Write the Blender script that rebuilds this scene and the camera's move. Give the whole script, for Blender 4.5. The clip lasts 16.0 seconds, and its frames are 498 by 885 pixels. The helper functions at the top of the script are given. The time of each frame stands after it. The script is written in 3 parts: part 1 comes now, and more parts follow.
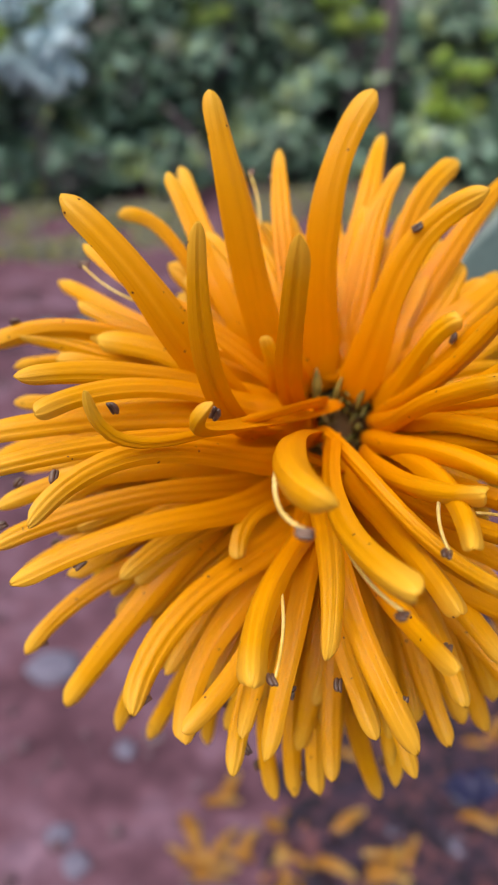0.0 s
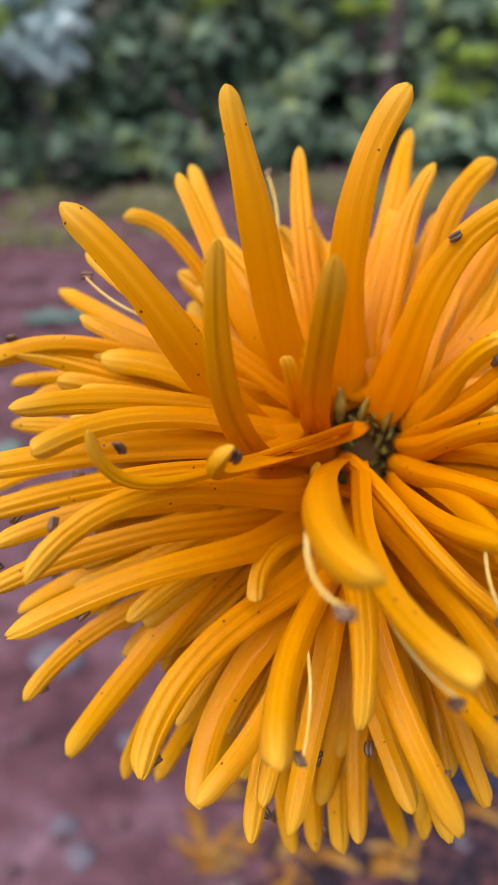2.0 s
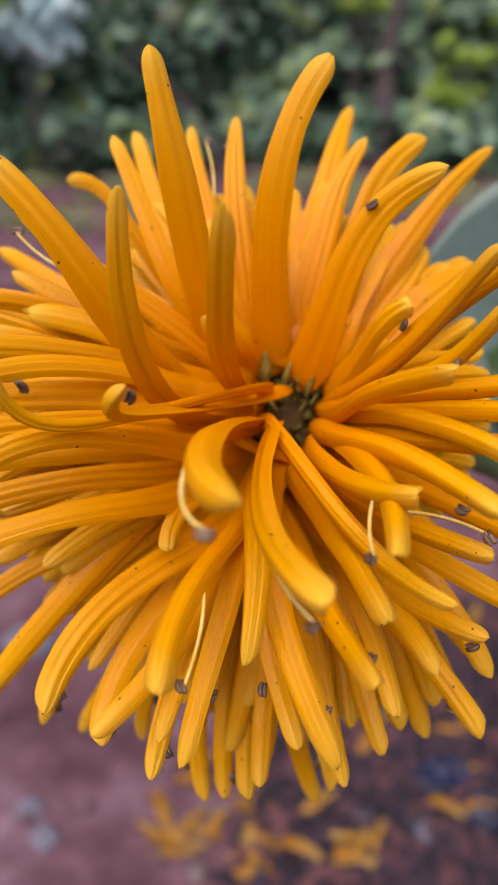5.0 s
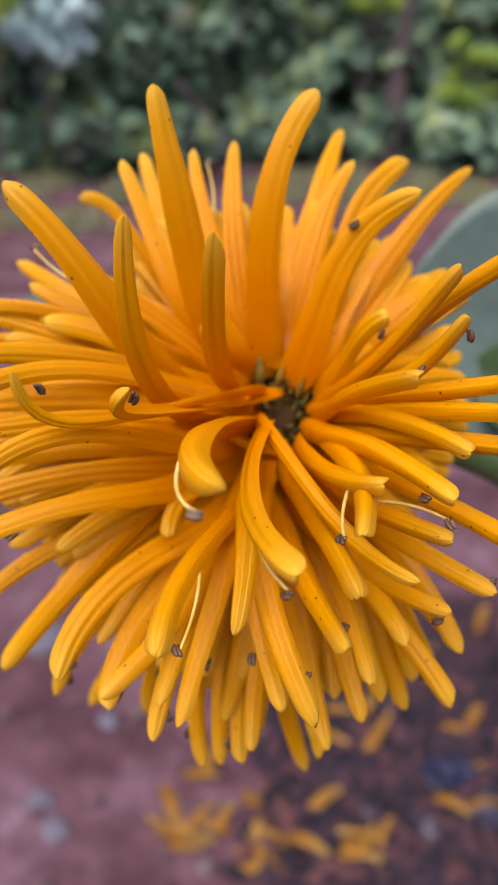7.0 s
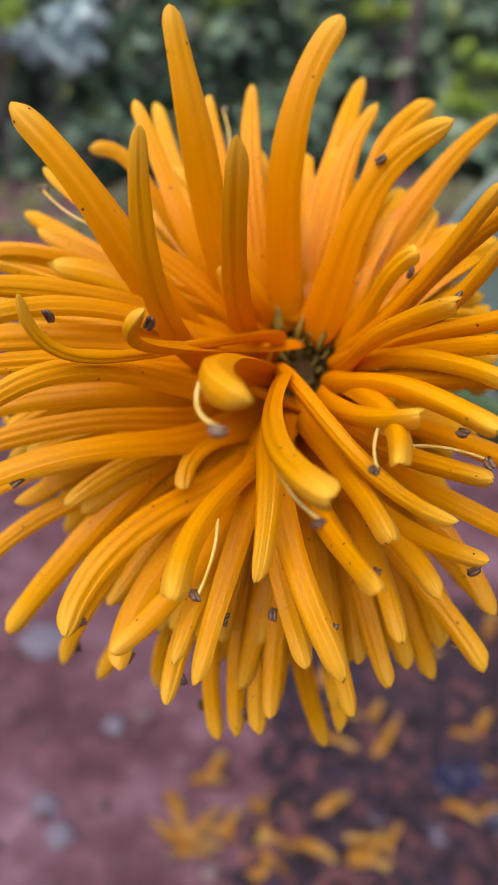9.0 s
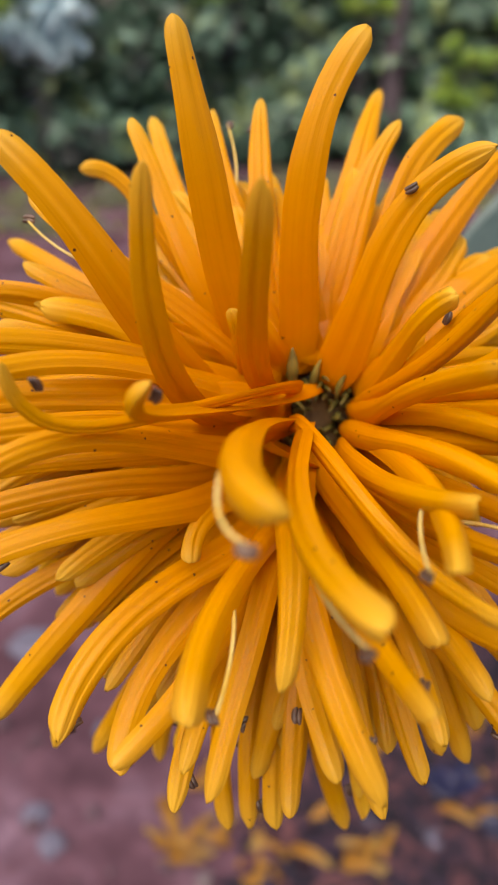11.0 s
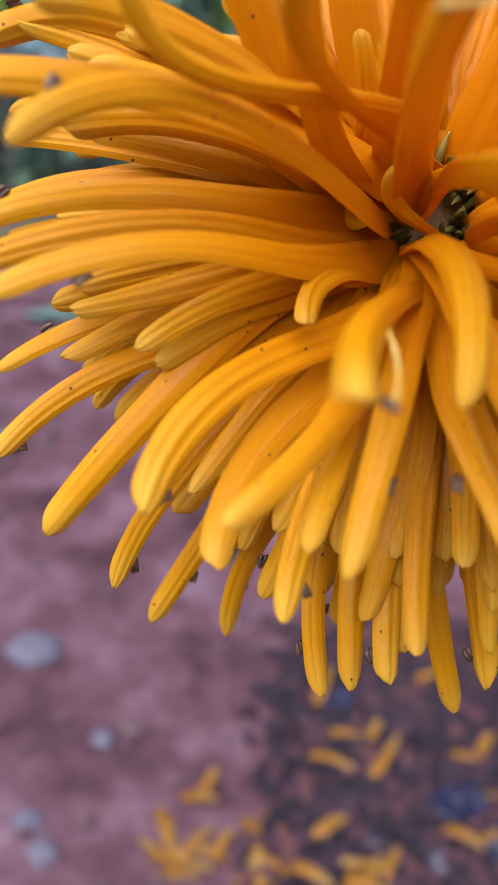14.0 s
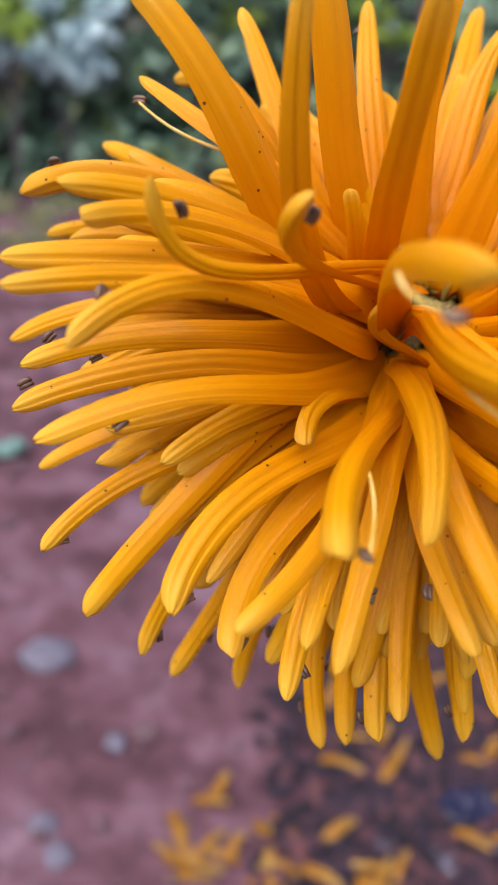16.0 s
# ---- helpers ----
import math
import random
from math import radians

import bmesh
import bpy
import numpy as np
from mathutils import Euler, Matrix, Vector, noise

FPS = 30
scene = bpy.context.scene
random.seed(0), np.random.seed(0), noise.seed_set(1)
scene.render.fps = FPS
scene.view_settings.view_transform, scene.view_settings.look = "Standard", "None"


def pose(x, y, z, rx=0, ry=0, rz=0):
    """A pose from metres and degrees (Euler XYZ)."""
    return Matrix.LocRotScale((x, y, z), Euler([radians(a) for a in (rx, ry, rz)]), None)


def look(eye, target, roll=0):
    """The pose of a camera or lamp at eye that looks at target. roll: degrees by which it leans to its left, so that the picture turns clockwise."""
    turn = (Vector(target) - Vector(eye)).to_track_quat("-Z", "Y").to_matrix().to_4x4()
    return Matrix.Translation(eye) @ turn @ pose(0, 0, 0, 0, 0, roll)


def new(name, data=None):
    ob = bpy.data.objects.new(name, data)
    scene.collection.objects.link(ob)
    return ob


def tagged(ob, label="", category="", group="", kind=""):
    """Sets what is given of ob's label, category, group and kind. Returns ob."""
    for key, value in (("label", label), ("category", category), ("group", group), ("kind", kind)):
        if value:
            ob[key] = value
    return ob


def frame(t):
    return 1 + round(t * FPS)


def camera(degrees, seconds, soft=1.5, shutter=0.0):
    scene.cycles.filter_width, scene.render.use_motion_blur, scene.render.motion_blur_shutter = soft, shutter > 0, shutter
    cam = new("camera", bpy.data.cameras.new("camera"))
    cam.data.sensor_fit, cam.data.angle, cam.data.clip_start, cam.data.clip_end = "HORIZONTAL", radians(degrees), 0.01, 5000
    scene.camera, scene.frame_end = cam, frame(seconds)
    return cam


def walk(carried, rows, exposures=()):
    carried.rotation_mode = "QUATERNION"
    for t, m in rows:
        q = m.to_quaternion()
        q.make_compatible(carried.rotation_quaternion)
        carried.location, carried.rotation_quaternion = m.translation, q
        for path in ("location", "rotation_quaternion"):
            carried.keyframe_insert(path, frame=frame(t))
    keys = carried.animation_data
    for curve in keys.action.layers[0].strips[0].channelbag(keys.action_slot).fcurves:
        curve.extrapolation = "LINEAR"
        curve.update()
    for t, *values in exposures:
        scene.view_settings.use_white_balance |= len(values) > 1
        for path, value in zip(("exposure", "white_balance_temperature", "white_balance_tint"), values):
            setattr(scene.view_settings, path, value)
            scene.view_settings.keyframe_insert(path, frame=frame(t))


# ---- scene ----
cam = camera(35.71, 16.0, soft=1.0)
# Camera places in centimetres from the first eye, turns in degrees, in a frame that leans down with the first view.
EYE, TILT = 0.86, -26.0
BASE = pose(0, 0, EYE, TILT, 0, 0)
ROWS = [
    (0, 0.049, -0.057, 0.152, 89.40, -0.16, -0.02),
    (0.5, -0.687, -0.877, 1.135, 90.55, -0.89, -0.19),
    (1, -0.395, 0.563, -0.708, 89.23, -0.78, -0.47),
    (1.5, -0.021, 1.073, -0.262, 88.11, 0.44, -1.02),
    (2, -0.150, 0.895, 0.679, 88.46, -0.25, 0.23),
    (2.5, 0.217, 1.855, 0.097, 88.58, -0.60, -0.01),
    (3, 0.541, 2.004, -0.070, 88.36, 0.10, -0.54),
    (3.5, 0.669, 1.771, 0.446, 87.67, 0.25, -0.45),
    (4, 0.741, 1.302, 0.357, 88.03, -0.69, -1.17),
    (6.5, 0.694, -0.149, 0.329, 87.84, -3.59, -0.13),
    (7, 0.953, -0.504, 0.243, 87.93, -2.44, 0.00),
    (7.5, 1.161, -1.095, 1.163, 86.86, -1.81, 1.14),
    (8, 0.938, -0.543, -0.573, 88.08, -2.97, 0.83),
    (10.5, 0.678, 1.311, -0.073, 88.63, -1.81, -0.14),
    (11, 0.458, 1.284, 0.203, 88.18, -2.23, -0.38),
    (11.5, 1.027, -0.157, -1.185, 87.93, -1.87, 0.74),
    (12, 0.212, 0.855, -0.360, 86.72, -2.09, 0.66),
    (12.5, -0.355, 2.228, -1.030, 88.83, -3.35, 0.04),
    (13, -0.460, 2.854, -1.624, 88.72, -3.16, -0.47),
    (13.5, -0.218, 2.562, -1.347, 89.07, -2.81, -0.16),
    (14, -0.567, 3.004, -2.618, 90.01, -4.14, -0.21),
    (14.5, -0.528, 2.875, -2.246, 90.12, -3.72, -0.24),
    (15, -1.071, 2.934, -1.374, 90.89, -3.44, -0.72),
    (15.5, -1.084, 2.361, -0.720, 89.76, -3.62, -0.42),
    (16, -0.636, 1.624, -1.489, 89.91, -3.79, 0.47),
]
walk(cam, [(t, BASE @ pose(x / 100, y / 100, z / 100, rx, ry, rz)) for t, x, y, z, rx, ry, rz in ROWS],
     exposures=((0.0, 0.76, 6800, 10), (2.0, 0.68, 7050, 10), (3.5, 0.64, 7250, 11), (7.5, 0.70, 7000, 11), (11.0, 0.64, 7350, 11), (12.5, 0.68, 7100, 10), (13.5, 0.82, 6750, 10), (14.0, 0.90, 6300, 9), (14.5, 1.10, 5550, 2), (15.0, 1.00, 6600, 9), (16.0, 0.90, 6700, 10)))
cam.data.dof.use_dof = True
cam.data.dof.focus_distance = 0.085
cam.data.dof.aperture_fstop = 30.0

# ---------------------------------------------------------------- world and light
world = bpy.data.worlds.new("overcast_sky")
scene.world = world
world.use_nodes = True
wn = world.node_tree
sky = wn.nodes.new("ShaderNodeTexSky")
sky.sky_type, sky.sun_disc = "NISHITA", False
sky.sun_elevation, sky.sun_rotation = radians(65), radians(218)
sky.air_density, sky.dust_density, sky.ozone_density = 1.0, 3.0, 1.0
wn.nodes["Background"].inputs["Strength"].default_value = 0.10
wn.links.new(sky.outputs["Color"], wn.nodes["Background"].inputs["Color"])
sun_data = bpy.data.lights.new("sun", "SUN")
sun_data.energy, sun_data.angle, sun_data.color = 2.7, radians(85), (1.0, 0.97, 0.93)
sun = new("sun", sun_data)
sun.matrix_world = look((-0.9, -1.15, 3.1), (0, 0, 0))


# ---------------------------------------------------------------- materials
def material(name, rough=0.6):
    mat = bpy.data.materials.new(name)
    mat.use_nodes = True
    nodes, links = mat.node_tree.nodes, mat.node_tree.links
    shader = nodes["Principled BSDF"]
    shader.inputs["Roughness"].default_value = rough
    return mat, nodes, links, shader


def ramp(nodes, stops):
    node = nodes.new("ShaderNodeValToRGB")
    while len(node.color_ramp.elements) < len(stops):
        node.color_ramp.elements.new(0.5)
    for e, (at, colour) in zip(node.color_ramp.elements, stops):
        e.position, e.color = at, (*colour, 1)
    return node


def noise_tex(nodes, links, scale, detail=4.0, source=None, rough=0.55):
    node = nodes.new("ShaderNodeTexNoise")
    node.inputs["Scale"].default_value = scale
    node.inputs["Detail"].default_value = detail
    node.inputs["Roughness"].default_value = rough
    if source:
        links.new(source, node.inputs["Vector"])
    return node


def mix(nodes, links, kind, factor, a, b):
    node = nodes.new("ShaderNodeMix")
    node.data_type, node.blend_type = "RGBA", kind
    if isinstance(factor, float):
        node.inputs["Factor"].default_value = factor
    else:
        links.new(factor, node.inputs["Factor"])
    for key, v in (("A", a), ("B", b)):
        socket = [s for s in node.inputs if s.name == key and s.type == "RGBA"][0]
        if isinstance(v, tuple):
            socket.default_value = (*v, 1)
        else:
            links.new(v, socket)
    return [s for s in node.outputs if s.type == "RGBA"][0]


def bump(nodes, links, shader, height, strength, distance):
    node = nodes.new("ShaderNodeBump")
    node.inputs["Strength"].default_value = strength
    node.inputs["Distance"].default_value = distance
    links.new(height, node.inputs["Height"])
    links.new(node.outputs["Normal"], shader.inputs["Normal"])
    return node


def petal_material(name, base, middle, tip, rim, leaf_light=0.35):
    """Thin yellow petal: colour along its length, fine veins across, scattered brown specks, light let through."""
    mat, nodes, links, shader = material(name, 0.46)
    shader.inputs["Specular IOR Level"].default_value = 0.14
    shader.inputs["Coat Weight"].default_value = 0.22
    shader.inputs["Coat Roughness"].default_value = 0.10
    shader.inputs["Specular Tint"].default_value = (1.0, 0.92, 0.72, 1)
    uv = nodes.new("ShaderNodeUVMap")
    sep = nodes.new("ShaderNodeSeparateXYZ")
    links.new(uv.outputs["UV"], sep.inputs["Vector"])
    along = ramp(nodes, [(0.0, base), (0.3, base), (0.55, middle), (0.9, tip), (1.0, rim)])
    links.new(sep.outputs["Y"], along.inputs["Fac"])
    stretch = nodes.new("ShaderNodeMapping")
    stretch.inputs["Scale"].default_value = (6.0, 0.7, 1.0)
    info = nodes.new("ShaderNodeObjectInfo")
    shift = nodes.new("ShaderNodeCombineXYZ")
    links.new(info.outputs["Random"], shift.inputs["Z"])
    links.new(info.outputs["Random"], shift.inputs["Y"])
    links.new(shift.outputs["Vector"], stretch.inputs["Location"])
    links.new(uv.outputs["UV"], stretch.inputs["Vector"])
    veins = noise_tex(nodes, links, 2.2, 5.0, stretch.outputs["Vector"])
    vein_tone = ramp(nodes, [(0.3, (0.86, 0.80, 0.74)), (0.6, (1.0, 1.0, 1.0))])
    links.new(veins.outputs["Fac"], vein_tone.inputs["Fac"])
    colour = mix(nodes, links, "MULTIPLY", 0.45, along.outputs["Color"], vein_tone.outputs["Color"])
    place = nodes.new("ShaderNodeTexCoord")
    blotch = noise_tex(nodes, links, 90.0, 3.0, place.outputs["Object"])
    blotch_tone = ramp(nodes, [(0.3, (0.93, 0.90, 0.86)), (0.7, (1.0, 1.0, 1.0))])
    links.new(blotch.outputs["Fac"], blotch_tone.inputs["Fac"])
    colour = mix(nodes, links, "MULTIPLY", 0.8, colour, blotch_tone.outputs["Color"])
    each = ramp(nodes, [(0.0, (0.93, 0.88, 0.9)), (1.0, (1.0, 1.0, 1.0))])
    links.new(info.outputs["Random"], each.inputs["Fac"])
    colour = mix(nodes, links, "MULTIPLY", 1.0, colour, each.outputs["Color"])
    cells = nodes.new("ShaderNodeTexVoronoi")
    cells.inputs["Scale"].default_value = 480.0
    links.new(place.outputs["Object"], cells.inputs["Vector"])
    dot = nodes.new("ShaderNodeMath")
    dot.operation, dot.inputs[1].default_value = "LESS_THAN", 0.085
    links.new(cells.outputs["Distance"], dot.inputs[0])
    patch = noise_tex(nodes, links, 60.0, 2.0, place.outputs["Object"])
    some = nodes.new("ShaderNodeMath")
    some.operation, some.inputs[1].default_value = "GREATER_THAN", 0.5
    links.new(patch.outputs["Fac"], some.inputs[0])
    speck = nodes.new("ShaderNodeMath")
    speck.operation = "MULTIPLY"
    links.new(dot.outputs[0], speck.inputs[0])
    links.new(some.outputs[0], speck.inputs[1])
    colour = mix(nodes, links, "MIX", speck.outputs[0], colour, (0.09, 0.03, 0.01))
    links.new(colour, shader.inputs["Base Color"])
    bump(nodes, links, shader, veins.outputs["Fac"], 0.4, 0.0004)
    thin = nodes.new("ShaderNodeBsdfTranslucent")
    # Light crosses two thin walls, so one wall lets through the root of the whole petal's colour.
    wall = nodes.new("ShaderNodeGamma")
    wall.inputs["Gamma"].default_value = 0.5
    links.new(colour, wall.inputs["Color"])
    links.new(wall.outputs["Color"], thin.inputs["Color"])
    both = nodes.new("ShaderNodeMixShader")
    both.inputs["Fac"].default_value = leaf_light
    links.new(shader.outputs["BSDF"], both.inputs[1])
    links.new(thin.outputs["BSDF"], both.inputs[2])
    links.new(both.outputs["Shader"], nodes["Material Output"].inputs["Surface"])
    return mat


PETAL = petal_material("yellow_petal", (0.80, 0.285, 0.001), (0.79, 0.31, 0.0012), (0.77, 0.36, 0.003), (0.79, 0.45, 0.04), 0.25)
FALLEN = petal_material("fallen_petal", (0.26, 0.115, 0.013), (0.31, 0.155, 0.03), (0.33, 0.20, 0.06), (0.35, 0.24, 0.09), 0.15)


def plain_material(name, dark, light, scale, rough, relief=0.0, distance=0.001, detail=5.0):
    """Two tones mixed by noise at two scales, with relief."""
    mat, nodes, links, shader = material(name, rough)
    place = nodes.new("ShaderNodeTexCoord")
    big = noise_tex(nodes, links, scale, detail, place.outputs["Object"])
    fine = noise_tex(nodes, links, scale * 7.3, 3.0, place.outputs["Object"])
    tone = ramp(nodes, [(0.34, dark), (0.66, light)])
    links.new(big.outputs["Fac"], tone.inputs["Fac"])
    grain = ramp(nodes, [(0.25, (0.7, 0.7, 0.7)), (0.7, (1.0, 1.0, 1.0))])
    links.new(fine.outputs["Fac"], grain.inputs["Fac"])
    colour = mix(nodes, links, "MULTIPLY", 0.7, tone.outputs["Color"], grain.outputs["Color"])
    info = nodes.new("ShaderNodeObjectInfo")
    each = ramp(nodes, [(0.0, (0.8, 0.8, 0.8)), (1.0, (1.0, 1.0, 1.0))])
    links.new(info.outputs["Random"], each.inputs["Fac"])
    colour = mix(nodes, links, "MULTIPLY", 1.0, colour, each.outputs["Color"])
    links.new(colour, shader.inputs["Base Color"])
    if relief:
        bump(nodes, links, shader, big.outputs["Fac"], relief, distance)
    return mat


def island_leaf_material(name, stops, leaf_light=0.3, rough=0.5):
    """Leaves joined in one mesh, each of its own tone."""
    mat, nodes, links, shader = material(name, rough)
    geo = nodes.new("ShaderNodeNewGeometry")
    tone = ramp(nodes, stops)
    links.new(geo.outputs["Random Per Island"], tone.inputs["Fac"])
    links.new(tone.outputs["Color"], shader.inputs["Base Color"])
    thin = nodes.new("ShaderNodeBsdfTranslucent")
    links.new(tone.outputs["Color"], thin.inputs["Color"])
    both = nodes.new("ShaderNodeMixShader")
    both.inputs["Fac"].default_value = leaf_light
    links.new(shader.outputs["BSDF"], both.inputs[1])
    links.new(thin.outputs["BSDF"], both.inputs[2])
    links.new(both.outputs["Shader"], nodes["Material Output"].inputs["Surface"])
    return mat


SEED = plain_material("brown_anther", (0.045, 0.019, 0.010), (0.18, 0.095, 0.06), 900.0, 0.35)
STYLE = plain_material("pale_filament", (0.72, 0.44, 0.06), (0.80, 0.62, 0.22), 300.0, 0.4)
BUD = plain_material("green_bud", (0.10, 0.075, 0.012), (0.34, 0.26, 0.05), 260.0, 0.45)
DISC = plain_material("olive_disc", (0.11, 0.05, 0.013), (0.26, 0.125, 0.03), 300.0, 0.7, 0.5)
STEM = plain_material("green_stem", (0.06, 0.12, 0.04), (0.12, 0.19, 0.07), 120.0, 0.5, 0.3)
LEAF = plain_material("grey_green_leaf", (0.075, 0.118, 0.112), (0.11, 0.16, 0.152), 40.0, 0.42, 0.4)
# Darker leaf tone that holds the shade on the lower leaf.
SHADED_LEAF = plain_material("shaded_green_leaf", (0.02, 0.05, 0.02), (0.05, 0.10, 0.03), 40.0, 0.45, 0.4)
STONE = plain_material("pale_stone", (0.10, 0.09, 0.135), (0.17, 0.155, 0.225), 60.0, 0.8, 0.5)
BROWN_STONE = plain_material("brown_stone", (0.12, 0.085, 0.095), (0.20, 0.15, 0.16), 60.0, 0.85, 0.5)
TEAL = plain_material("teal_scrap", (0.08, 0.16, 0.16), (0.14, 0.24, 0.23), 50.0, 0.6, 0.3)
BLUE = plain_material("blue_plastic", (0.012, 0.011, 0.04), (0.022, 0.020, 0.07), 30.0, 0.35, 0.3)
BARK = plain_material("purple_brown_bark", (0.09, 0.06, 0.075), (0.19, 0.14, 0.165), 14.0, 0.9, 0.8, 0.01)
CLOD = plain_material("soil_clod", (0.08, 0.040, 0.055), (0.17, 0.10, 0.13), 60.0, 0.95, 0.6)
def hedge_material():
    """Hedge leaves: tones that drift from clump to clump, the darkest for shaded gaps, and differ from leaf to leaf."""
    mat, nodes, links, shader = material("hedge_leaves", 0.5)
    place = nodes.new("ShaderNodeNewGeometry")
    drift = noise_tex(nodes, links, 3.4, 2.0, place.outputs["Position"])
    # The near-black stop puts the shade of gaps between clumps into the leaf colour.
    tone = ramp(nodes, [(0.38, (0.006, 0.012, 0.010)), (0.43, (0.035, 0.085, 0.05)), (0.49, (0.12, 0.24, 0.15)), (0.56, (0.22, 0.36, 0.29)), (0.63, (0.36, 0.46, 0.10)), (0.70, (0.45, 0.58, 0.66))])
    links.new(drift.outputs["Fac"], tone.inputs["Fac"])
    each = ramp(nodes, [(0.0, (0.4, 0.4, 0.4)), (1.0, (1.0, 1.0, 1.0))])
    links.new(place.outputs["Random Per Island"], each.inputs["Fac"])
    colour = mix(nodes, links, "MULTIPLY", 1.0, tone.outputs["Color"], each.outputs["Color"])
    links.new(colour, shader.inputs["Base Color"])
    return mat


HEDGE = hedge_material()
# Near-black tones: the shade on the soil at right, put into leaf colour.
SHADE_LITTER = island_leaf_material("shade_dark_leaves", [(0.0, (0.006, 0.003, 0.009)), (0.6, (0.022, 0.011, 0.026)), (1.0, (0.10, 0.035, 0.040))], 0.05, 0.95)
# Very pale blue leaf tones that imitate bright sky between the hedge leaves.
SKY_GAP_LEAVES = island_leaf_material("sky_gap_leaves", [(0.0, (0.45, 0.62, 0.68)), (0.5, (0.62, 0.80, 0.86)), (1.0, (0.78, 0.92, 0.96))])
LIME_LEAVES = island_leaf_material("lime_leaves", [(0.0, (0.16, 0.28, 0.04)), (0.6, (0.28, 0.42, 0.06)), (1.0, (0.42, 0.50, 0.10))])
GRASS = island_leaf_material("dry_grass", [(0.0, (0.14, 0.14, 0.11)), (0.5, (0.25, 0.25, 0.19)), (0.85, (0.28, 0.31, 0.15)), (1.0, (0.44, 0.42, 0.07))])


def soil_material():
    mat, nodes, links, shader = material("purple_brown_soil", 0.95)
    shader.inputs["Specular IOR Level"].default_value = 0.15
    place = nodes.new("ShaderNodeTexCoord")
    big = noise_tex(nodes, links, 6.0, 6.0, place.outputs["Object"])
    fine = noise_tex(nodes, links, 34.0, 6.0, place.outputs["Object"])
    tone = ramp(nodes, [(0.34, (0.060, 0.027, 0.038)), (0.5, (0.125, 0.060, 0.082)), (0.68, (0.20, 0.12, 0.165))])
    links.new(big.outputs["Fac"], tone.inputs["Fac"])
    grain = ramp(nodes, [(0.3, (0.55, 0.52, 0.55)), (0.7, (1.0, 1.0, 1.0))])
    links.new(fine.outputs["Fac"], grain.inputs["Fac"])
    links.new(mix(nodes, links, "MULTIPLY", 0.8, tone.outputs["Color"], grain.outputs["Color"]), shader.inputs["Base Color"])
    bump(nodes, links, shader, fine.outputs["Fac"], 0.8, 0.012)
    return mat


SOIL = soil_material()


# ---------------------------------------------------------------- mesh helpers
def mesh_of(name, verts, faces, mat, uvs=None, smooth=True):
    me = bpy.data.meshes.new(name)
    me.from_pydata([tuple(v) for v in verts], [], faces)
    if uvs is not None:
        layer = me.uv_layers.new(name="UVMap")
        for loop in me.loops:
            layer.data[loop.index].uv = uvs[loop.vertex_index]
    if smooth:
        me.polygons.foreach_set("use_smooth", [True] * len(me.polygons))
    me.materials.append(mat)
    me.update()
    return me


def part(name, me, parent, label=""):
    ob = new(name, me)
    ob.parent = parent
    if label:
        ob["label"] = label
    return ob


def tube(points, radii, sides=8, close=True):
    """Vertices and faces of a round tube along points."""
    pts = [Vector(p) for p in points]
    verts, faces = [], []
    for i, p in enumerate(pts):
        d = (pts[min(i + 1, len(pts) - 1)] - pts[max(i - 1, 0)]).normalized()
        a = d.cross(Vector((0.31, 0.17, 0.93))).normalized()
        b = d.cross(a)
        for k in range(sides):
            w = 2 * math.pi * k / sides
            verts.append(p + radii[i] * (math.cos(w) * a + math.sin(w) * b))
    for i in range(len(pts) - 1):
        for k in range(sides):
            n = (k + 1) % sides
            faces.append((i * sides + k, i * sides + n, (i + 1) * sides + n, (i + 1) * sides + k))
    if close:
        faces.append(tuple(range(sides - 1, -1, -1)))
        faces.append(tuple(range((len(pts) - 1) * sides, len(pts) * sides)))
    return verts, faces


def bezier(a, b, c, u):
    return (1 - u) ** 2 * a + 2 * u * (1 - u) * b + u * u * c


# ---------------------------------------------------------------- petals
CENTRE = BASE @ Vector((0.015, 0.121, 0.0025))
ALONG = [i / 19 * 0.9 for i in range(20)] + [0.925, 0.945, 0.962, 0.975, 0.985, 0.992, 0.997, 1.0]
FACE = [math.sin(0.5 * math.pi * (1 - k / 9)) for k in range(19)]  # from edge to edge over the face
ROUND = len(FACE) + 7  # points round a petal, with seven under it


def axes(az, tilt):
    """Way out, way towards the flower's axis, and way round it."""
    a, t = radians(az), radians(tilt)
    out = Vector((math.sin(t) * math.cos(a), -math.cos(t), math.sin(t) * math.sin(a)))
    inward = Vector((-math.cos(t) * math.cos(a), -math.sin(t), -math.cos(t) * math.sin(a)))
    return out, inward, Vector((-math.sin(a), 0, math.cos(a)))


# Width of the base against the strap, where the strap begins, narrowing to the tip, crown of the face.
FORMS = {"wide": (1.35, 0.55, 0.36, 0.26), "strap": (1.75, 0.58, 0.20, 0.40), "curl": (1.5, 0.50, 0.45, 0.40), "short": (1.1, 0.40, 0.25, 0.35)}
EYE_SIDE = Vector((-0.15, -1.21, 0.1))  # the side from which the flower is seen open, where most tips turn their faces


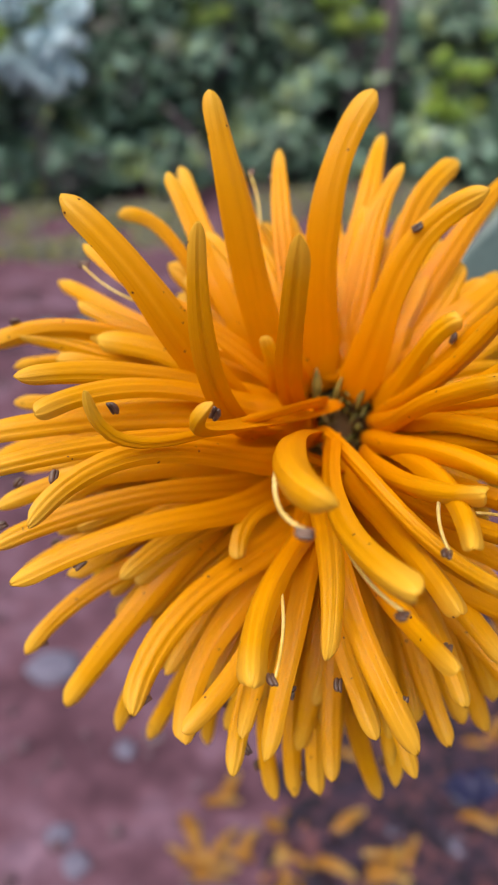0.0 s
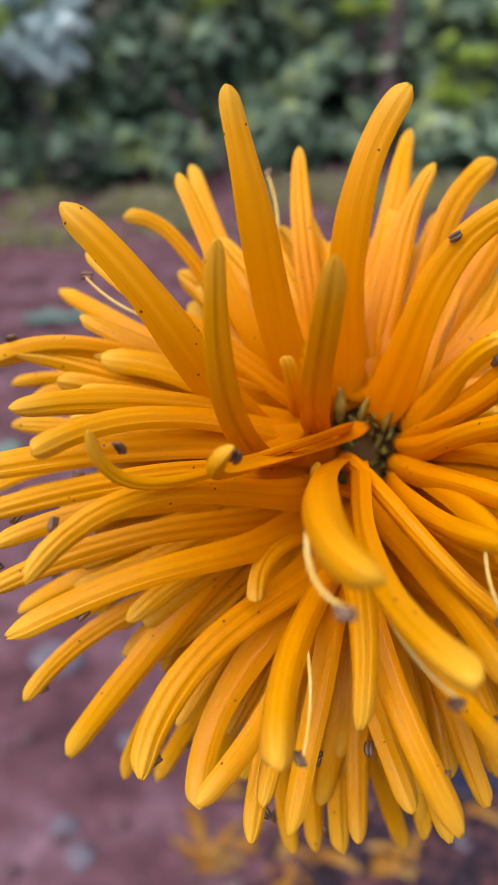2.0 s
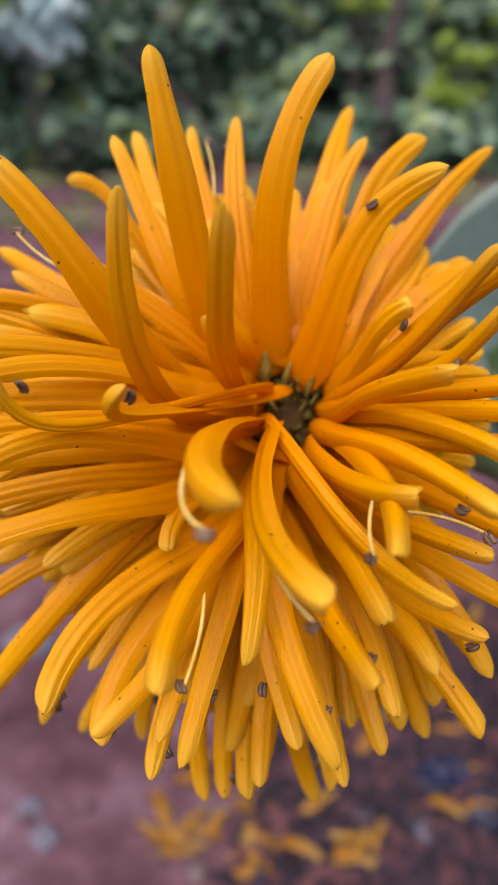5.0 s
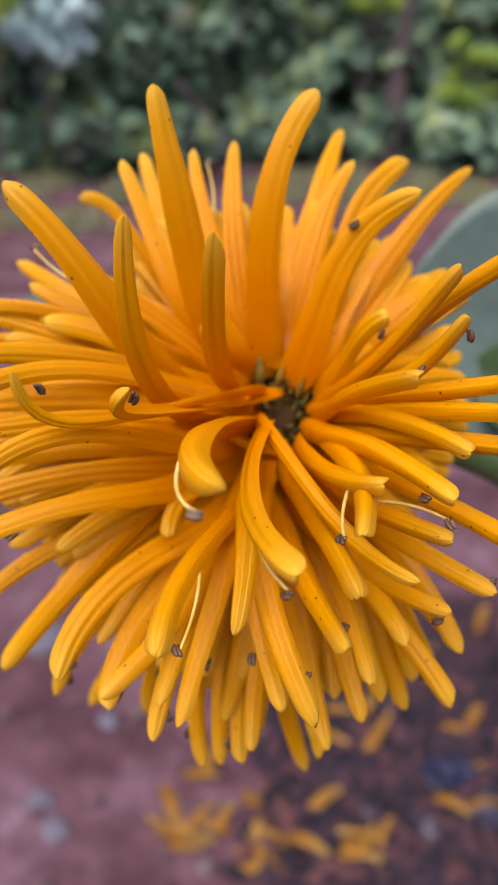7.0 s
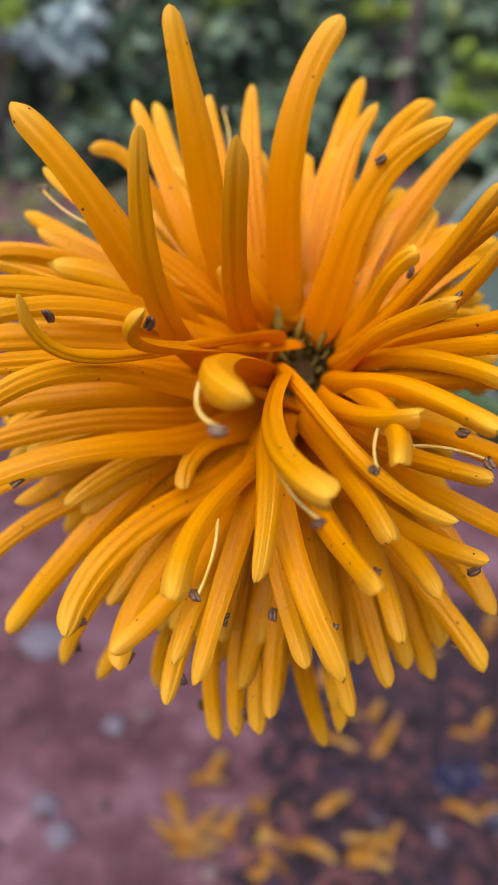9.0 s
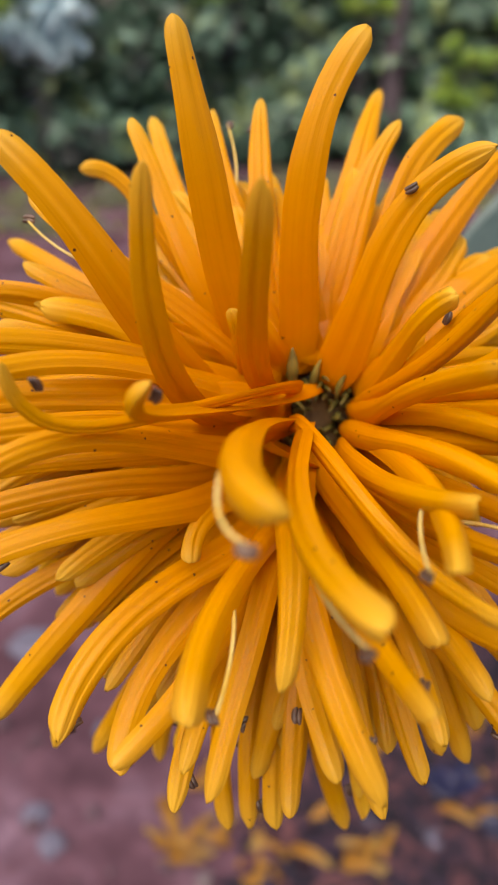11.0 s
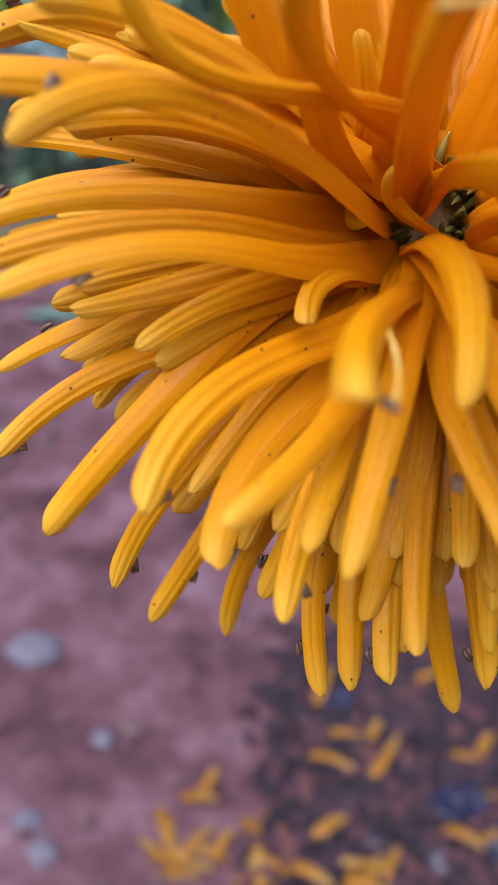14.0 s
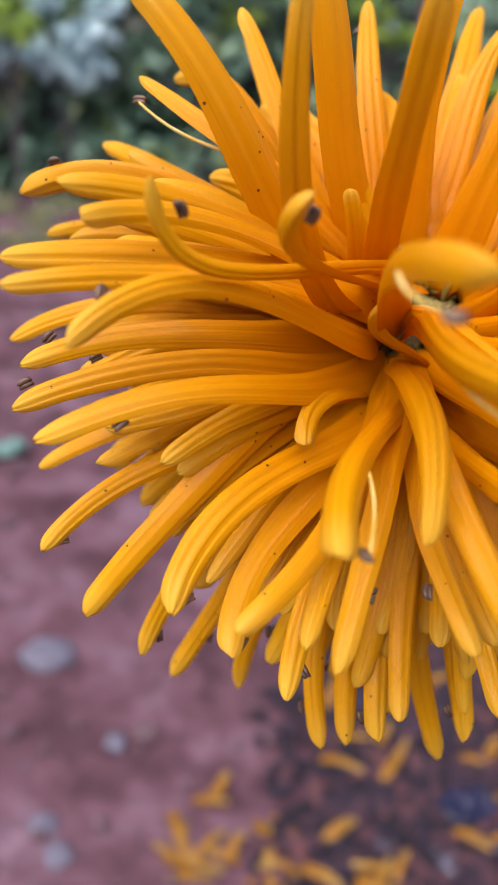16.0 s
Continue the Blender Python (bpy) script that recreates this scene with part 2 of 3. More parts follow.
def petal_mesh(spine, normal, width, rng, form, relief=1.0, roll=0.0):
    """A thin strap-shaped petal round a spine: arched face with soft grooves, edges turned down, blunt toothed tip."""
    verts, faces, uvs, ups = [], [], [], []
    n = len(spine) - 1
    foot, peak, taper, crown = FORMS[form]
    crown *= rng.uniform(0.75, 1.3)
    spread = foot + (min(foot, 1.2) - foot) * min(1.0, 1.6 * roll)
    twist, lean = rng.uniform(-0.5, 0.5), rng.uniform(-0.22, 0.22)
    g = rng.uniform(0.26, 0.40)
    grooves = ((g, rng.uniform(0.5, 1.0)), (-g, rng.uniform(0.5, 1.0))) if rng.random() < 0.7 else ((rng.uniform(-0.12, 0.12), 1.2),)
    depth, wave = relief * rng.uniform(0.08, 0.30), rng.uniform(0.0, 6.28)
    blunt, tooth, slant = rng.uniform(1.7, 3.6), rng.uniform(0.03, 0.15), rng.uniform(-0.22, 0.22)
    taper = min(0.5, taper * rng.uniform(0.6, 1.7))
    # The face at the tip is given; from there it is carried back along the petal.
    ways = [(spine[min(i + 1, n)] - spine[max(i - 1, 0)]).normalized() for i in range(n + 1)]
    up_now, carried_ups = Vector(normal), [None] * (n + 1)
    for i in range(n, -1, -1):
        up_now = (up_now - ways[i] * up_now.dot(ways[i])).normalized()
        carried_ups[i] = up_now
    for i, p in enumerate(spine):
        u, d, up_now = ALONG[i], ways[i], carried_ups[i]
        side = d.cross(up_now)
        w = twist * (u - 0.3) + lean
        side, up = side * math.cos(w) + up_now * math.sin(w), up_now * math.cos(w) - side * math.sin(w)
        ups.append(up)
        if u < peak:
            grow = (1 + (spread - 1) * (0.5 + 0.5 * math.cos(math.pi * u / peak))) * (0.55 + 0.45 * min(1.0, u / 0.14))
        else:
            grow = 1.0 - taper * ((u - peak) / (1 - peak)) ** 1.3
        cap = 1.0 if u < 0.945 else max(0.0, 1 - ((u - 0.945) / 0.0565) ** blunt) ** 0.5
        half = 0.5 * width * grow * max(cap, 0.16) * (1 + 0.045 * math.sin(8 * u + wave) + 0.025 * math.sin(21 * u + 2 * wave))
        full = 0.5 * width * grow
        arch = max(crown * (0.2 + 1.0 * u), 1.5 * roll * min(1.0, 0.3 + u)) + 0.25 * math.exp(-((u - 0.97) / 0.05) ** 2)
        ridged = min(1.0, u / 0.25) * min(1.0, (1.02 - u) / 0.07) * (0.25 + 0.95 * u)
        sheet = full * max(0.12, 0.42 * roll * (1 - 0.5 * u)) * max(cap, 0.3)
        for k in range(ROUND):
            x = FACE[k] if k < len(FACE) else -0.94 + 1.88 * (k - len(FACE)) / 6
            z = half * arch * (1 - abs(x) ** 2.3) - half * arch * 0.6
            z -= full * depth * ridged * sum(s * math.exp(-((x - c) / 0.10) ** 2) for c, s in grooves)
            z += full * 0.03 * ridged * math.sin(8 * x + wave) + full * 0.025 * math.sin(7 * u + 3 * x + wave)
            if k >= len(FACE):
                z -= 2 * sheet * (1 - abs(x) ** 3)
            tip = full * max(0.0, (u - 0.93) / 0.07)
            pull = tip * (slant * x + tooth * math.cos(3 * math.pi * x))
            verts.append(p + side * (half * x) + up * z + d * pull)
            uvs.append((x * 0.5 + 0.5, u))
    for i in range(n):
        for k in range(ROUND):
            q = (k + 1) % ROUND
            faces.append((i * ROUND + k, i * ROUND + q, (i + 1) * ROUND + q, (i + 1) * ROUND + k))
    faces.append(tuple(range(ROUND - 1, -1, -1)))
    faces.append(tuple(range(n * ROUND, (n + 1) * ROUND)))
    return verts, faces, uvs, ups


flower = tagged(new("flowering_plant"), "yellow-orange flower with many narrow tubular petals on green stem", "flower")
flower.matrix_world = Matrix.Translation(CENTRE) @ BASE.to_3x3().to_4x4()
rng = random.Random(7)


def spine_of(az, tilt, reach, bow, root):
    """The middle line of a petal: from its root (cm) to the tip by turn, tilt and reach, bowed towards the axis and round it at a third and at two thirds; the last bow runs along it."""
    out, inward, across = axes(az, tilt)
    start, end = Vector(root), out * reach
    chord = end - start
    a = start + chord / 3 + inward * bow[0] + across * bow[1]
    b = start + chord * (2 / 3) + inward * bow[2] + across * bow[3] + chord.normalized() * bow[4]
    w1, w2, w3, w4 = rng.uniform(0, 6.28), rng.uniform(0, 6.28), rng.uniform(5, 9), rng.uniform(-0.035, 0.035)
    pts = []
    for u in ALONG:
        p = (1 - u) ** 3 * start + 3 * u * (1 - u) ** 2 * a + 3 * u * u * (1 - u) * b + u ** 3 * end
        pts.append((p + (across * (w4 * math.sin(w3 * u + w1)) + inward * (0.03 * math.sin(w3 * u + w2))) * (4 * u * (1 - u))) / 100)
    return pts, inward


def petal(az, tilt, reach, bow, root, width, form="strap", anther=0):
    """A petal by its middle line (degrees, cm), its width (mm), its form, and the stamen at its tip."""
    pts, inward = spine_of(az, tilt, reach, bow, root)
    face = (EYE_SIDE / 10 - pts[-1]).normalized()
    roll = max(0.0, min(0.8, (52 - tilt) / 28)) if form != "wide" else 0.0
    verts, faces, uvs, ups = petal_mesh(pts, face, width / 1000, rng, form, 1.0, roll)
    ob = part("petal", mesh_of("petal", verts, faces, PETAL, uvs), flower)
    if anther:
        stamen(ob, pts, ups[-6], anther, width / 1000)
    return ob


def stamen(ob, pts, up, kind, width):
    """Two dark brown curved lobes by the tip; kind 1: on a pale thread that springs from under it, kind 3: in the hollow of a curled tip."""
    d = (pts[-1] - pts[-10]).normalized()
    side = d.cross(up).normalized() * (1 if kind > 0 else -1)
    if abs(kind) == 1:
        root = pts[-14] - up * 0.0008 + side * width * 0.25
        end = pts[-6] - up * 0.0014 + side * (width * 0.5 + 0.0006)
        bow = pts[-11] - up * 0.0014 + side * (width * 0.5 + 0.0016)
        line = [bezier(root, bow, end, i / 10) for i in range(11)]
        v, f = tube(line, [0.00026 - 0.00001 * i for i in range(11)], 7)
        part("filament", mesh_of("filament", v, f, STYLE), ob, "pale curved filament")
    elif kind == 3:
        hollow = ((pts[-1] + pts[-18]) / 2 - pts[-9]).normalized()
        end = pts[-7] + hollow * 0.0022
    elif kind == 4:
        end = pts[-12] + up * 0.0005 - side * width * 0.35
    else:
        end = pts[rng.randint(-10, -6)] - up * 0.0008 + side * width * rng.uniform(0.38, 0.55)
    turn = rng.uniform(-0.7, 0.7)
    lay = (d * math.cos(turn) + side * math.sin(turn)).normalized()
    cross = lay.cross(up).normalized()
    for s in (-1, 1):
        arc = []
        for i in range(9):
            w = (i / 8 - 0.5) * 2.4
            arc.append(end + lay * (0.00088 * math.sin(w)) + cross * (0.00022 * s + 0.0004 * math.cos(w)) + up * (0.00012 * s))
        v, f = tube(arc, [0.00008 + 0.00026 * math.sin(math.pi * i / 8) ** 0.7 for i in range(9)], 8)
        part("anther", mesh_of("anther", v, f, SEED), ob, "dark brown curved anther")


petal(115.0, 60.5, 5.25, (0.32, 0.24, 0.55, 0.22, 0), (-0.7, -0.05, 0.34), 4.9, "wide", 0)
petal(87.5, 66.4, 4.84, (0.29, -0.02, 0.46, 0.94, 0.02), (-0.36, 0.05, 0.62), 4.5, "wide", 0)
petal(143.8, 56.0, 5.47, (0.42, 0.66, 0.96, -0.09, 0), (-0.88, -0.12, -0.11), 4.8, "wide", 0)
petal(133.8, 33.6, 5.15, (0.45, 0.68, 0.73, 1.31, 0.01), (-0.87, -0.26, -0.14), 3.3, "wide", 0)
petal(118.5, 22.7, 5.25, (0.08, 0.27, 0.67, 0.57, 0), (-0.64, -0.19, 0.16), 3.3, "wide", 0)
petal(102.5, 93.0, 4.57, (0.37, 0.25, 0.49, 0.16, 0), (-0.42, -0.01, 0.59), 3.6, "wide", -2)
petal(110.8, 97.3, 4.77, (0.31, 0.14, 0.31, 0.22, 0), (-0.36, 0.01, 0.56), 3.4, "wide", 1)
petal(120.0, 104.9, 5.47, (0.12, 0.39, 0.05, 0.19, 0), (-0.66, 0.05, 0.34), 3.4, "wide", 0)
petal(125.0, 84.1, 4.71, (0.28, 0.41, 0.33, 0.07, 0), (-0.7, 0.01, 0.35), 3.1, "wide", 0)
petal(80.0, 106.1, 5.5, (0.62, 0.08, 0.59, 0.12, 0), (-0.22, -0.09, 0.73), 4.0, "wide", 0)
petal(76.8, 91.2, 4.29, (0.24, 0.03, 0.32, 0.37, 0.01), (-0.04, 0.03, 0.71), 3.8, "wide", 0)
petal(66.5, 90.4, 4.59, (0.42, -0.08, 0.78, 0.68, 0.01), (0.23, -0.04, 0.76), 4.3, "wide", 0)
petal(62.0, 56.9, 4.09, (0.44, 0.07, -0.12, 0.93, 0.02), (0.09, -0.1, 0.39), 4.8, "wide", 4)
petal(54.7, 99.0, 5.44, (0.47, 0.13, 0.4, 0.36, 0), (0.38, -0.06, 0.55), 4.1, "wide", 0)
petal(48.9, 38.5, 2.99, (0.19, -0.25, 0.11, 0.32, 0), (0.45, -0.13, 0.37), 3.4, "strap", 2)
petal(134.9, 49.3, 2.33, (0.2, 0.11, 0.37, 0.01, 0), (-0.98, -0.08, 0.34), 2.6, "short", 0)
petal(135.2, 104.7, 5.45, (0.61, 0.32, 1.28, -0.75, 0.01), (-0.7, -0.07, 0.56), 3.4, "wide", 0)
petal(145.5, 77.6, 4.76, (0.69, -0.12, 1.26, 0.21, 0), (-0.53, -0.13, 0.4), 3.1, "wide", -1)
petal(152.2, 98.4, 5.3, (0.59, 0.07, 0.87, 0, 0), (-0.64, -0.08, 0.26), 3.1, "wide", 0)
petal(167.6, 80.8, 5.43, (-0.27, 0.19, 1.04, -0.79, 0.03), (-0.99, -0.08, 0.84), 3.6, "strap", 2)
petal(172.6, 51.4, 5.31, (0.34, -0.08, 0.31, -0.51, 0), (-0.55, -0.07, 0.23), 3.0, "strap", 0)
petal(161.5, 105.9, 5.34, (0.36, 0.09, 0.7, -0.42, 0), (-0.65, -0.02, 0.21), 3.0, "strap", 0)
petal(178.0, 45.4, 5.32, (0.32, -0.04, -0.01, -0.74, 0.01), (-0.59, -0.1, 0.21), 3.0, "strap", 0)
petal(169.6, 94.4, 5.35, (0.4, -0.07, 0.68, -0.47, 0), (-0.66, -0.03, 0.26), 3.0, "strap", 0)
petal(-178.6, 56.9, 5.61, (0.73, -0.1, 0.55, -0.3, 0), (-0.4, -0.15, 0.11), 3.6, "strap", 0)
petal(-173.2, 49.8, 5.85, (0.47, 0.11, 0.72, -0.36, 0), (-0.51, -0.12, -0.06), 2.8, "strap", 0)
petal(-164.3, 43.0, 5.68, (0.86, 0.56, 0.56, -1.28, 0.05), (-0.66, -0.41, -0.31), 3.1, "strap", 2)
petal(-173.9, 88.9, 5.54, (0.36, 0.02, 0.76, -0.71, 0.01), (-0.76, -0.02, 0), 3.0, "strap", 0)
petal(-167.3, 67.2, 5.28, (0.55, 0.2, 0.8, -0.41, 0), (-0.6, -0.1, -0.18), 3.2, "strap", 2)
petal(-161.7, 64.8, 5.49, (0.66, 0.26, 0.87, -0.54, 0), (-0.45, -0.13, -0.57), 3.0, "strap", 2)
petal(-156.3, 56.6, 5.56, (0.53, 0.59, 1.12, -0.36, 0.01), (-0.48, -0.18, -0.54), 3.2, "strap", -2)
petal(-155.4, 85.8, 5.44, (0.32, 0.19, 0.43, -0.33, 0), (-0.6, 0, -0.35), 3.0, "strap", 2)
petal(-145.0, 76.7, 5.72, (0.12, 0.46, 0.36, -0.75, 0.01), (-0.61, 0.01, -0.66), 3.2, "strap", -2)
petal(-135.7, 77.2, 5.77, (0.71, -0.28, 0.69, -0.26, 0), (-0.64, -0.13, -0.18), 4.0, "strap", 0)
petal(-129.2, 57.8, 5.33, (0.43, 0.57, 0.29, -1.03, 0.01), (-0.31, -0.17, -0.85), 4.0, "strap", -2)
petal(-126.7, 84.7, 5.73, (0.4, 0.13, 0.48, -0.67, 0.01), (-0.49, -0.02, -0.55), 3.2, "strap", -2)
petal(-120.9, 98.3, 6.19, (0.24, -0.12, 0.1, -0.01, 0), (-0.41, 0.03, -0.5), 3.4, "strap", -2)
petal(-119.8, 60.3, 5.22, (0.17, 0.3, -0.13, -0.79, 0.01), (-0.22, -0.03, -0.76), 3.9, "strap", -2)
petal(-111.5, 99.9, 5.9, (0.63, 0.35, 0.68, -0.66, 0.01), (-0.2, -0.06, -0.78), 3.3, "strap", -2)
petal(-118.9, 32.5, 5.46, (-0.12, 0.44, 0.15, -0.59, 0), (-0.29, -0.21, -0.54), 3.5, "strap", -1)
petal(-110.6, 61.7, 5.31, (0.31, 0.08, 0.23, -0.38, 0), (-0.14, -0.04, -0.61), 3.2, "strap", -2)
petal(-112.6, 52.8, 5.01, (0.27, -0.04, 0.22, -0.12, 0), (-0.25, -0.05, -0.51), 3.2, "strap", 0)
petal(-108.0, 50.2, 5.24, (0.68, -0.03, 0.99, -0.24, 0), (-0.14, -0.16, -0.42), 3.2, "strap", -2)
petal(-103.4, 33.9, 4.65, (0.05, -0.24, 1.51, -0.19, 0.01), (-0.3, -0.24, -0.48), 3.3, "strap", 0)
petal(-132.2, 50.1, 3.06, (0.27, 0.07, 0.26, -0.57, 0.01), (-0.73, -0.36, -0.88), 2.8, "short", 0)
petal(-137.0, 9.7, 5.95, (-0.21, -0.49, -0.22, -0.85, 2.36), (-0.35, -0.23, -0.14), 4.2, "curl", 1)
petal(173.7, 36.5, 5.28, (1.76, -1.02, -0.48, 1.59, 0.7), (-0.45, -0.17, 0.11), 2.2, "curl", 3)
petal(173.3, 22.0, 4.86, (-0.13, 0.18, -0.72, 0.78, 1.68), (-0.04, -0.24, 0.39), 2.5, "curl", 3)
petal(-92.1, 13.8, 5.97, (0.73, -0.09, -0.07, -0.92, 0.01), (-0.29, -0.32, -0.24), 3.2, "strap", 1)
petal(-76.7, 26.4, 5.4, (-0.31, -0.18, -0.17, -0.07, 0), (-0.28, -0.08, -0.81), 3.0, "strap", -2)
petal(-51.9, 26.9, 4.86, (1.4, 0.22, 0.28, -0.58, 0.01), (-0.5, -0.26, -0.16), 2.1, "strap", 0)
petal(-49.5, 39.1, 4.66, (0.31, -0.32, 0.07, -0.56, 0), (-0.21, -0.13, -0.8), 2.7, "strap", 2)
petal(-61.7, 14.2, 5.26, (0.07, 0.06, 0.03, 0.47, 0), (0.51, -0.23, -0.04), 3.0, "strap", 1)
petal(-36.8, 14.2, 4.62, (0.38, -0.25, 0.12, -0.43, 0), (0.26, -0.25, -0.36), 2.8, "strap", 0)
petal(-26.5, 21.3, 4.98, (0.4, -0.08, 0.42, 0.23, 0), (0.29, -0.21, -0.09), 3.0, "strap", 2)
petal(-36.4, 28.5, 4.62, (0.3, -0.27, 0.28, -0.33, 0), (0.18, -0.16, -0.46), 2.7, "strap", -1)
petal(20.8, 19.2, 4.28, (0.27, -0.26, 0.21, 0.25, 0), (0.36, -0.23, 0.11), 2.8, "strap", -2)
petal(10.9, 28.9, 5.38, (0.34, 0.01, 0.35, 0.12, 0), (0.39, -0.16, 0.08), 2.5, "strap", 0)
petal(-9.4, 24.6, 4.61, (0.32, 0.1, 0.26, 0.37, 0), (0.4, -0.18, 0.08), 2.7, "strap", 0)
petal(3.2, 28.7, 5.38, (0.35, 0.06, 0.34, 0.12, 0), (0.39, -0.16, 0.09), 2.7, "strap", 0)
petal(37.7, 38.1, 5.38, (0.3, -0.17, 0.29, 0.36, 0), (0.5, -0.13, 0.18), 2.7, "strap", 2)
petal(44.8, 32.4, 4.62, (0.34, -0.24, 0.37, -0.14, 0), (0.43, -0.15, 0.17), 2.3, "strap", 0)
petal(33.2, 27.6, 4.63, (0.34, -0.15, 0.25, -0.46, 0), (0.44, -0.17, 0.06), 2.5, "strap", 2)
petal(-6.0, 29.3, 5.38, (0.32, -0.14, 0.35, 0.06, 0), (0.39, -0.15, -0.15), 2.7, "strap", 0)
petal(-39.0, 45.1, 4.62, (0.32, -0.33, 0.34, -0.19, 0), (0.2, -0.09, -0.58), 3.0, "strap", -2)
petal(-28.2, 36.4, 5.36, (0.29, -0.17, 0.35, 0.15, 0), (0.36, -0.12, -0.33), 2.7, "strap", 0)
petal(-58.2, 64.8, 5.03, (0.32, -0.32, 0.36, 0.03, 0), (0.11, -0.03, -0.67), 3.2, "strap", 2)
petal(-61.3, 41.7, 4.58, (0.21, -0.38, 0.35, 0.08, 0), (0.02, -0.11, -0.62), 2.8, "strap", 0)
petal(-84.1, 41.6, 5.29, (0.65, -0.28, 1.33, -0.74, 0.01), (-0.27, -0.22, -0.45), 3.4, "strap", -2)
petal(-89.7, 46.1, 4.93, (0.35, -0.23, 0.48, -0.48, 0), (-0.23, -0.11, -0.53), 3.0, "strap", 2)
petal(-83.7, 91.1, 5.94, (0.56, -0.21, 0.66, -0.44, 0), (-0.11, -0.06, -0.7), 3.2, "strap", 0)
petal(-100.3, 84.6, 5.72, (0.32, -0.14, 0.18, -0.72, 0), (-0.36, 0.01, -0.65), 3.2, "strap", 2)
petal(-97.8, 81.7, 5.54, (0.32, -0.05, 0.17, -0.41, 0), (-0.21, 0.01, -0.64), 3.2, "strap", -2)
petal(-95.0, 76.8, 5.37, (0.28, -0.08, 0.14, -0.21, 0), (-0.16, 0.02, -0.64), 3.2, "strap", 2)
petal(-93.7, 69.0, 5.1, (0.21, 0.08, -0.12, -0.07, 0), (-0.01, 0.03, -0.66), 3.2, "strap", 0)
petal(-81.7, 84.1, 5.47, (0.29, -0.09, 0.36, 0.03, 0), (0.02, 0.01, -0.66), 3.2, "strap", 2)
petal(-81.0, 64.7, 5.09, (0.33, -0.08, 0.29, -0.2, 0), (0.01, -0.02, -0.62), 3.0, "strap", 0)
petal(-74.0, 65.6, 4.81, (0.34, -0.03, 0.32, -0.1, 0), (0.13, -0.02, -0.6), 3.0, "strap", 0)
petal(-71.0, 50.1, 4.61, (0.36, 0.02, 0.37, 0.08, 0), (0.2, -0.07, -0.49), 3.0, "strap", 0)
petal(-169.9, 25.0, 1.9, (1.16, 0.36, -0.71, 0.01, 0), (-0.48, -0.38, -0.62), 2.6, "short", 0)
petal(-155.4, 42.5, 1.54, (-0.01, 0.12, -0.11, 0.17, 0), (-1.38, -0.25, 0.03), 2.4, "short", 0)
petal(-84.2, 51.3, 4.59, (0.16, -0.27, 0.17, -0.23, 0), (-0.21, -0.03, -0.64), 3.2, "strap", 0)
petal(-68.5, 27.7, 4.59, (-0.06, -0.21, 0.39, 0.01, 0), (-0.05, -0.14, -0.38), 3.2, "strap", 0)
petal(-122.0, 50.4, 5.35, (0.38, 0.13, 0.43, 0.39, 0), (-0.14, -0.08, -0.54), 3.2, "strap", 0)

# Short petals round the opening.
petal(20, 55, 2.0, (0.2, 0, 0.2, 0.1, 0), (0.6, 0, 0.25), 3.4, "short")
for k in range(6):
    az = -58 + 18 * k + rng.uniform(-6, 6)
    petal(az, rng.uniform(44, 60), rng.uniform(1.2, 1.8), (0.15, 0, 0.25, rng.uniform(-0.2, 0.2), 0), (0.62 * math.cos(radians(az)), 0.1, 0.62 * math.sin(radians(az))), rng.uniform(2.4, 3.4), "short")
petal(128, 62, 2.3, (0.2, 0, 0.3, 0, 0), (-0.5, 0, 0.5), 4.0, "short")


def ring(az, depth=0.0, size=0.66):
    return size * math.cos(radians(az)), depth, size * math.sin(radians(az))


# Further petals that fill the head behind the long ones.
for count, tilts, reaches, lifts, wide in ((64, (90, 106), (4.3, 5.2), (0.2, 0.8), (2.9, 3.7)), (60, (76, 92), (4.2, 5.1), (0.2, 0.7), (2.9, 3.7)), (48, (68, 80), (3.9, 4.7), (0.2, 0.5), (3.0, 3.8)), (40, (64, 78), (3.9, 4.6), (0.2, 0.5), (3.0, 3.8))):
    for k in range(count):
        az = k * 360 / count + rng.uniform(-3.5, 3.5)
        tilt, reach, width, form = rng.uniform(*tilts), rng.uniform(*reaches), rng.uniform(*wide), "strap"
        if 35 < az < 155:
            tilt, reach, width, form = rng.uniform(94, 110), rng.uniform(2.8, 3.9), rng.uniform(4.4, 5.4), "wide"
        elif az < 42 or az > 312:
            tilt, reach = rng.uniform(84, 106), rng.uniform(2.2, 3.2)
        lift, fall = rng.uniform(*lifts), rng.uniform(0.0, 0.5) * math.cos(radians(az))
        petal(az, tilt, reach, (lift, rng.uniform(-0.15, 0.15), lift, rng.uniform(-0.2, 0.2) + fall, 0), ring(az, 0.1), width, form, rng.choice((0, 0, 0, 0, 0, 0, 2)) if reach > 4 else 0)


# ---------------------------------------------------------------- the flower's middle
def receptacle():
    verts, faces = [], []
    rings, sides = 9, 28
    for i in range(rings):
        a = math.pi * 0.62 * i / (rings - 1)
        for k in range(sides):
            w = 2 * math.pi * k / sides
            r = 0.0125 * math.sin(a) + 0.0006
            verts.append((r * math.cos(w), -0.0040 * math.cos(a) + 0.0075, r * math.sin(w)))
    for i in range(rings - 1):
        for k in range(sides):
            q = (k + 1) % sides
            faces.append((i * sides + k, (i + 1) * sides + k, (i + 1) * sides + q, i * sides + q))
    faces.append(tuple(range(sides)))
    faces.append(tuple(range((rings - 1) * sides, rings * sides))[::-1])
    part("disc", mesh_of("disc", verts, faces, DISC), flower, "dark olive flower disc")


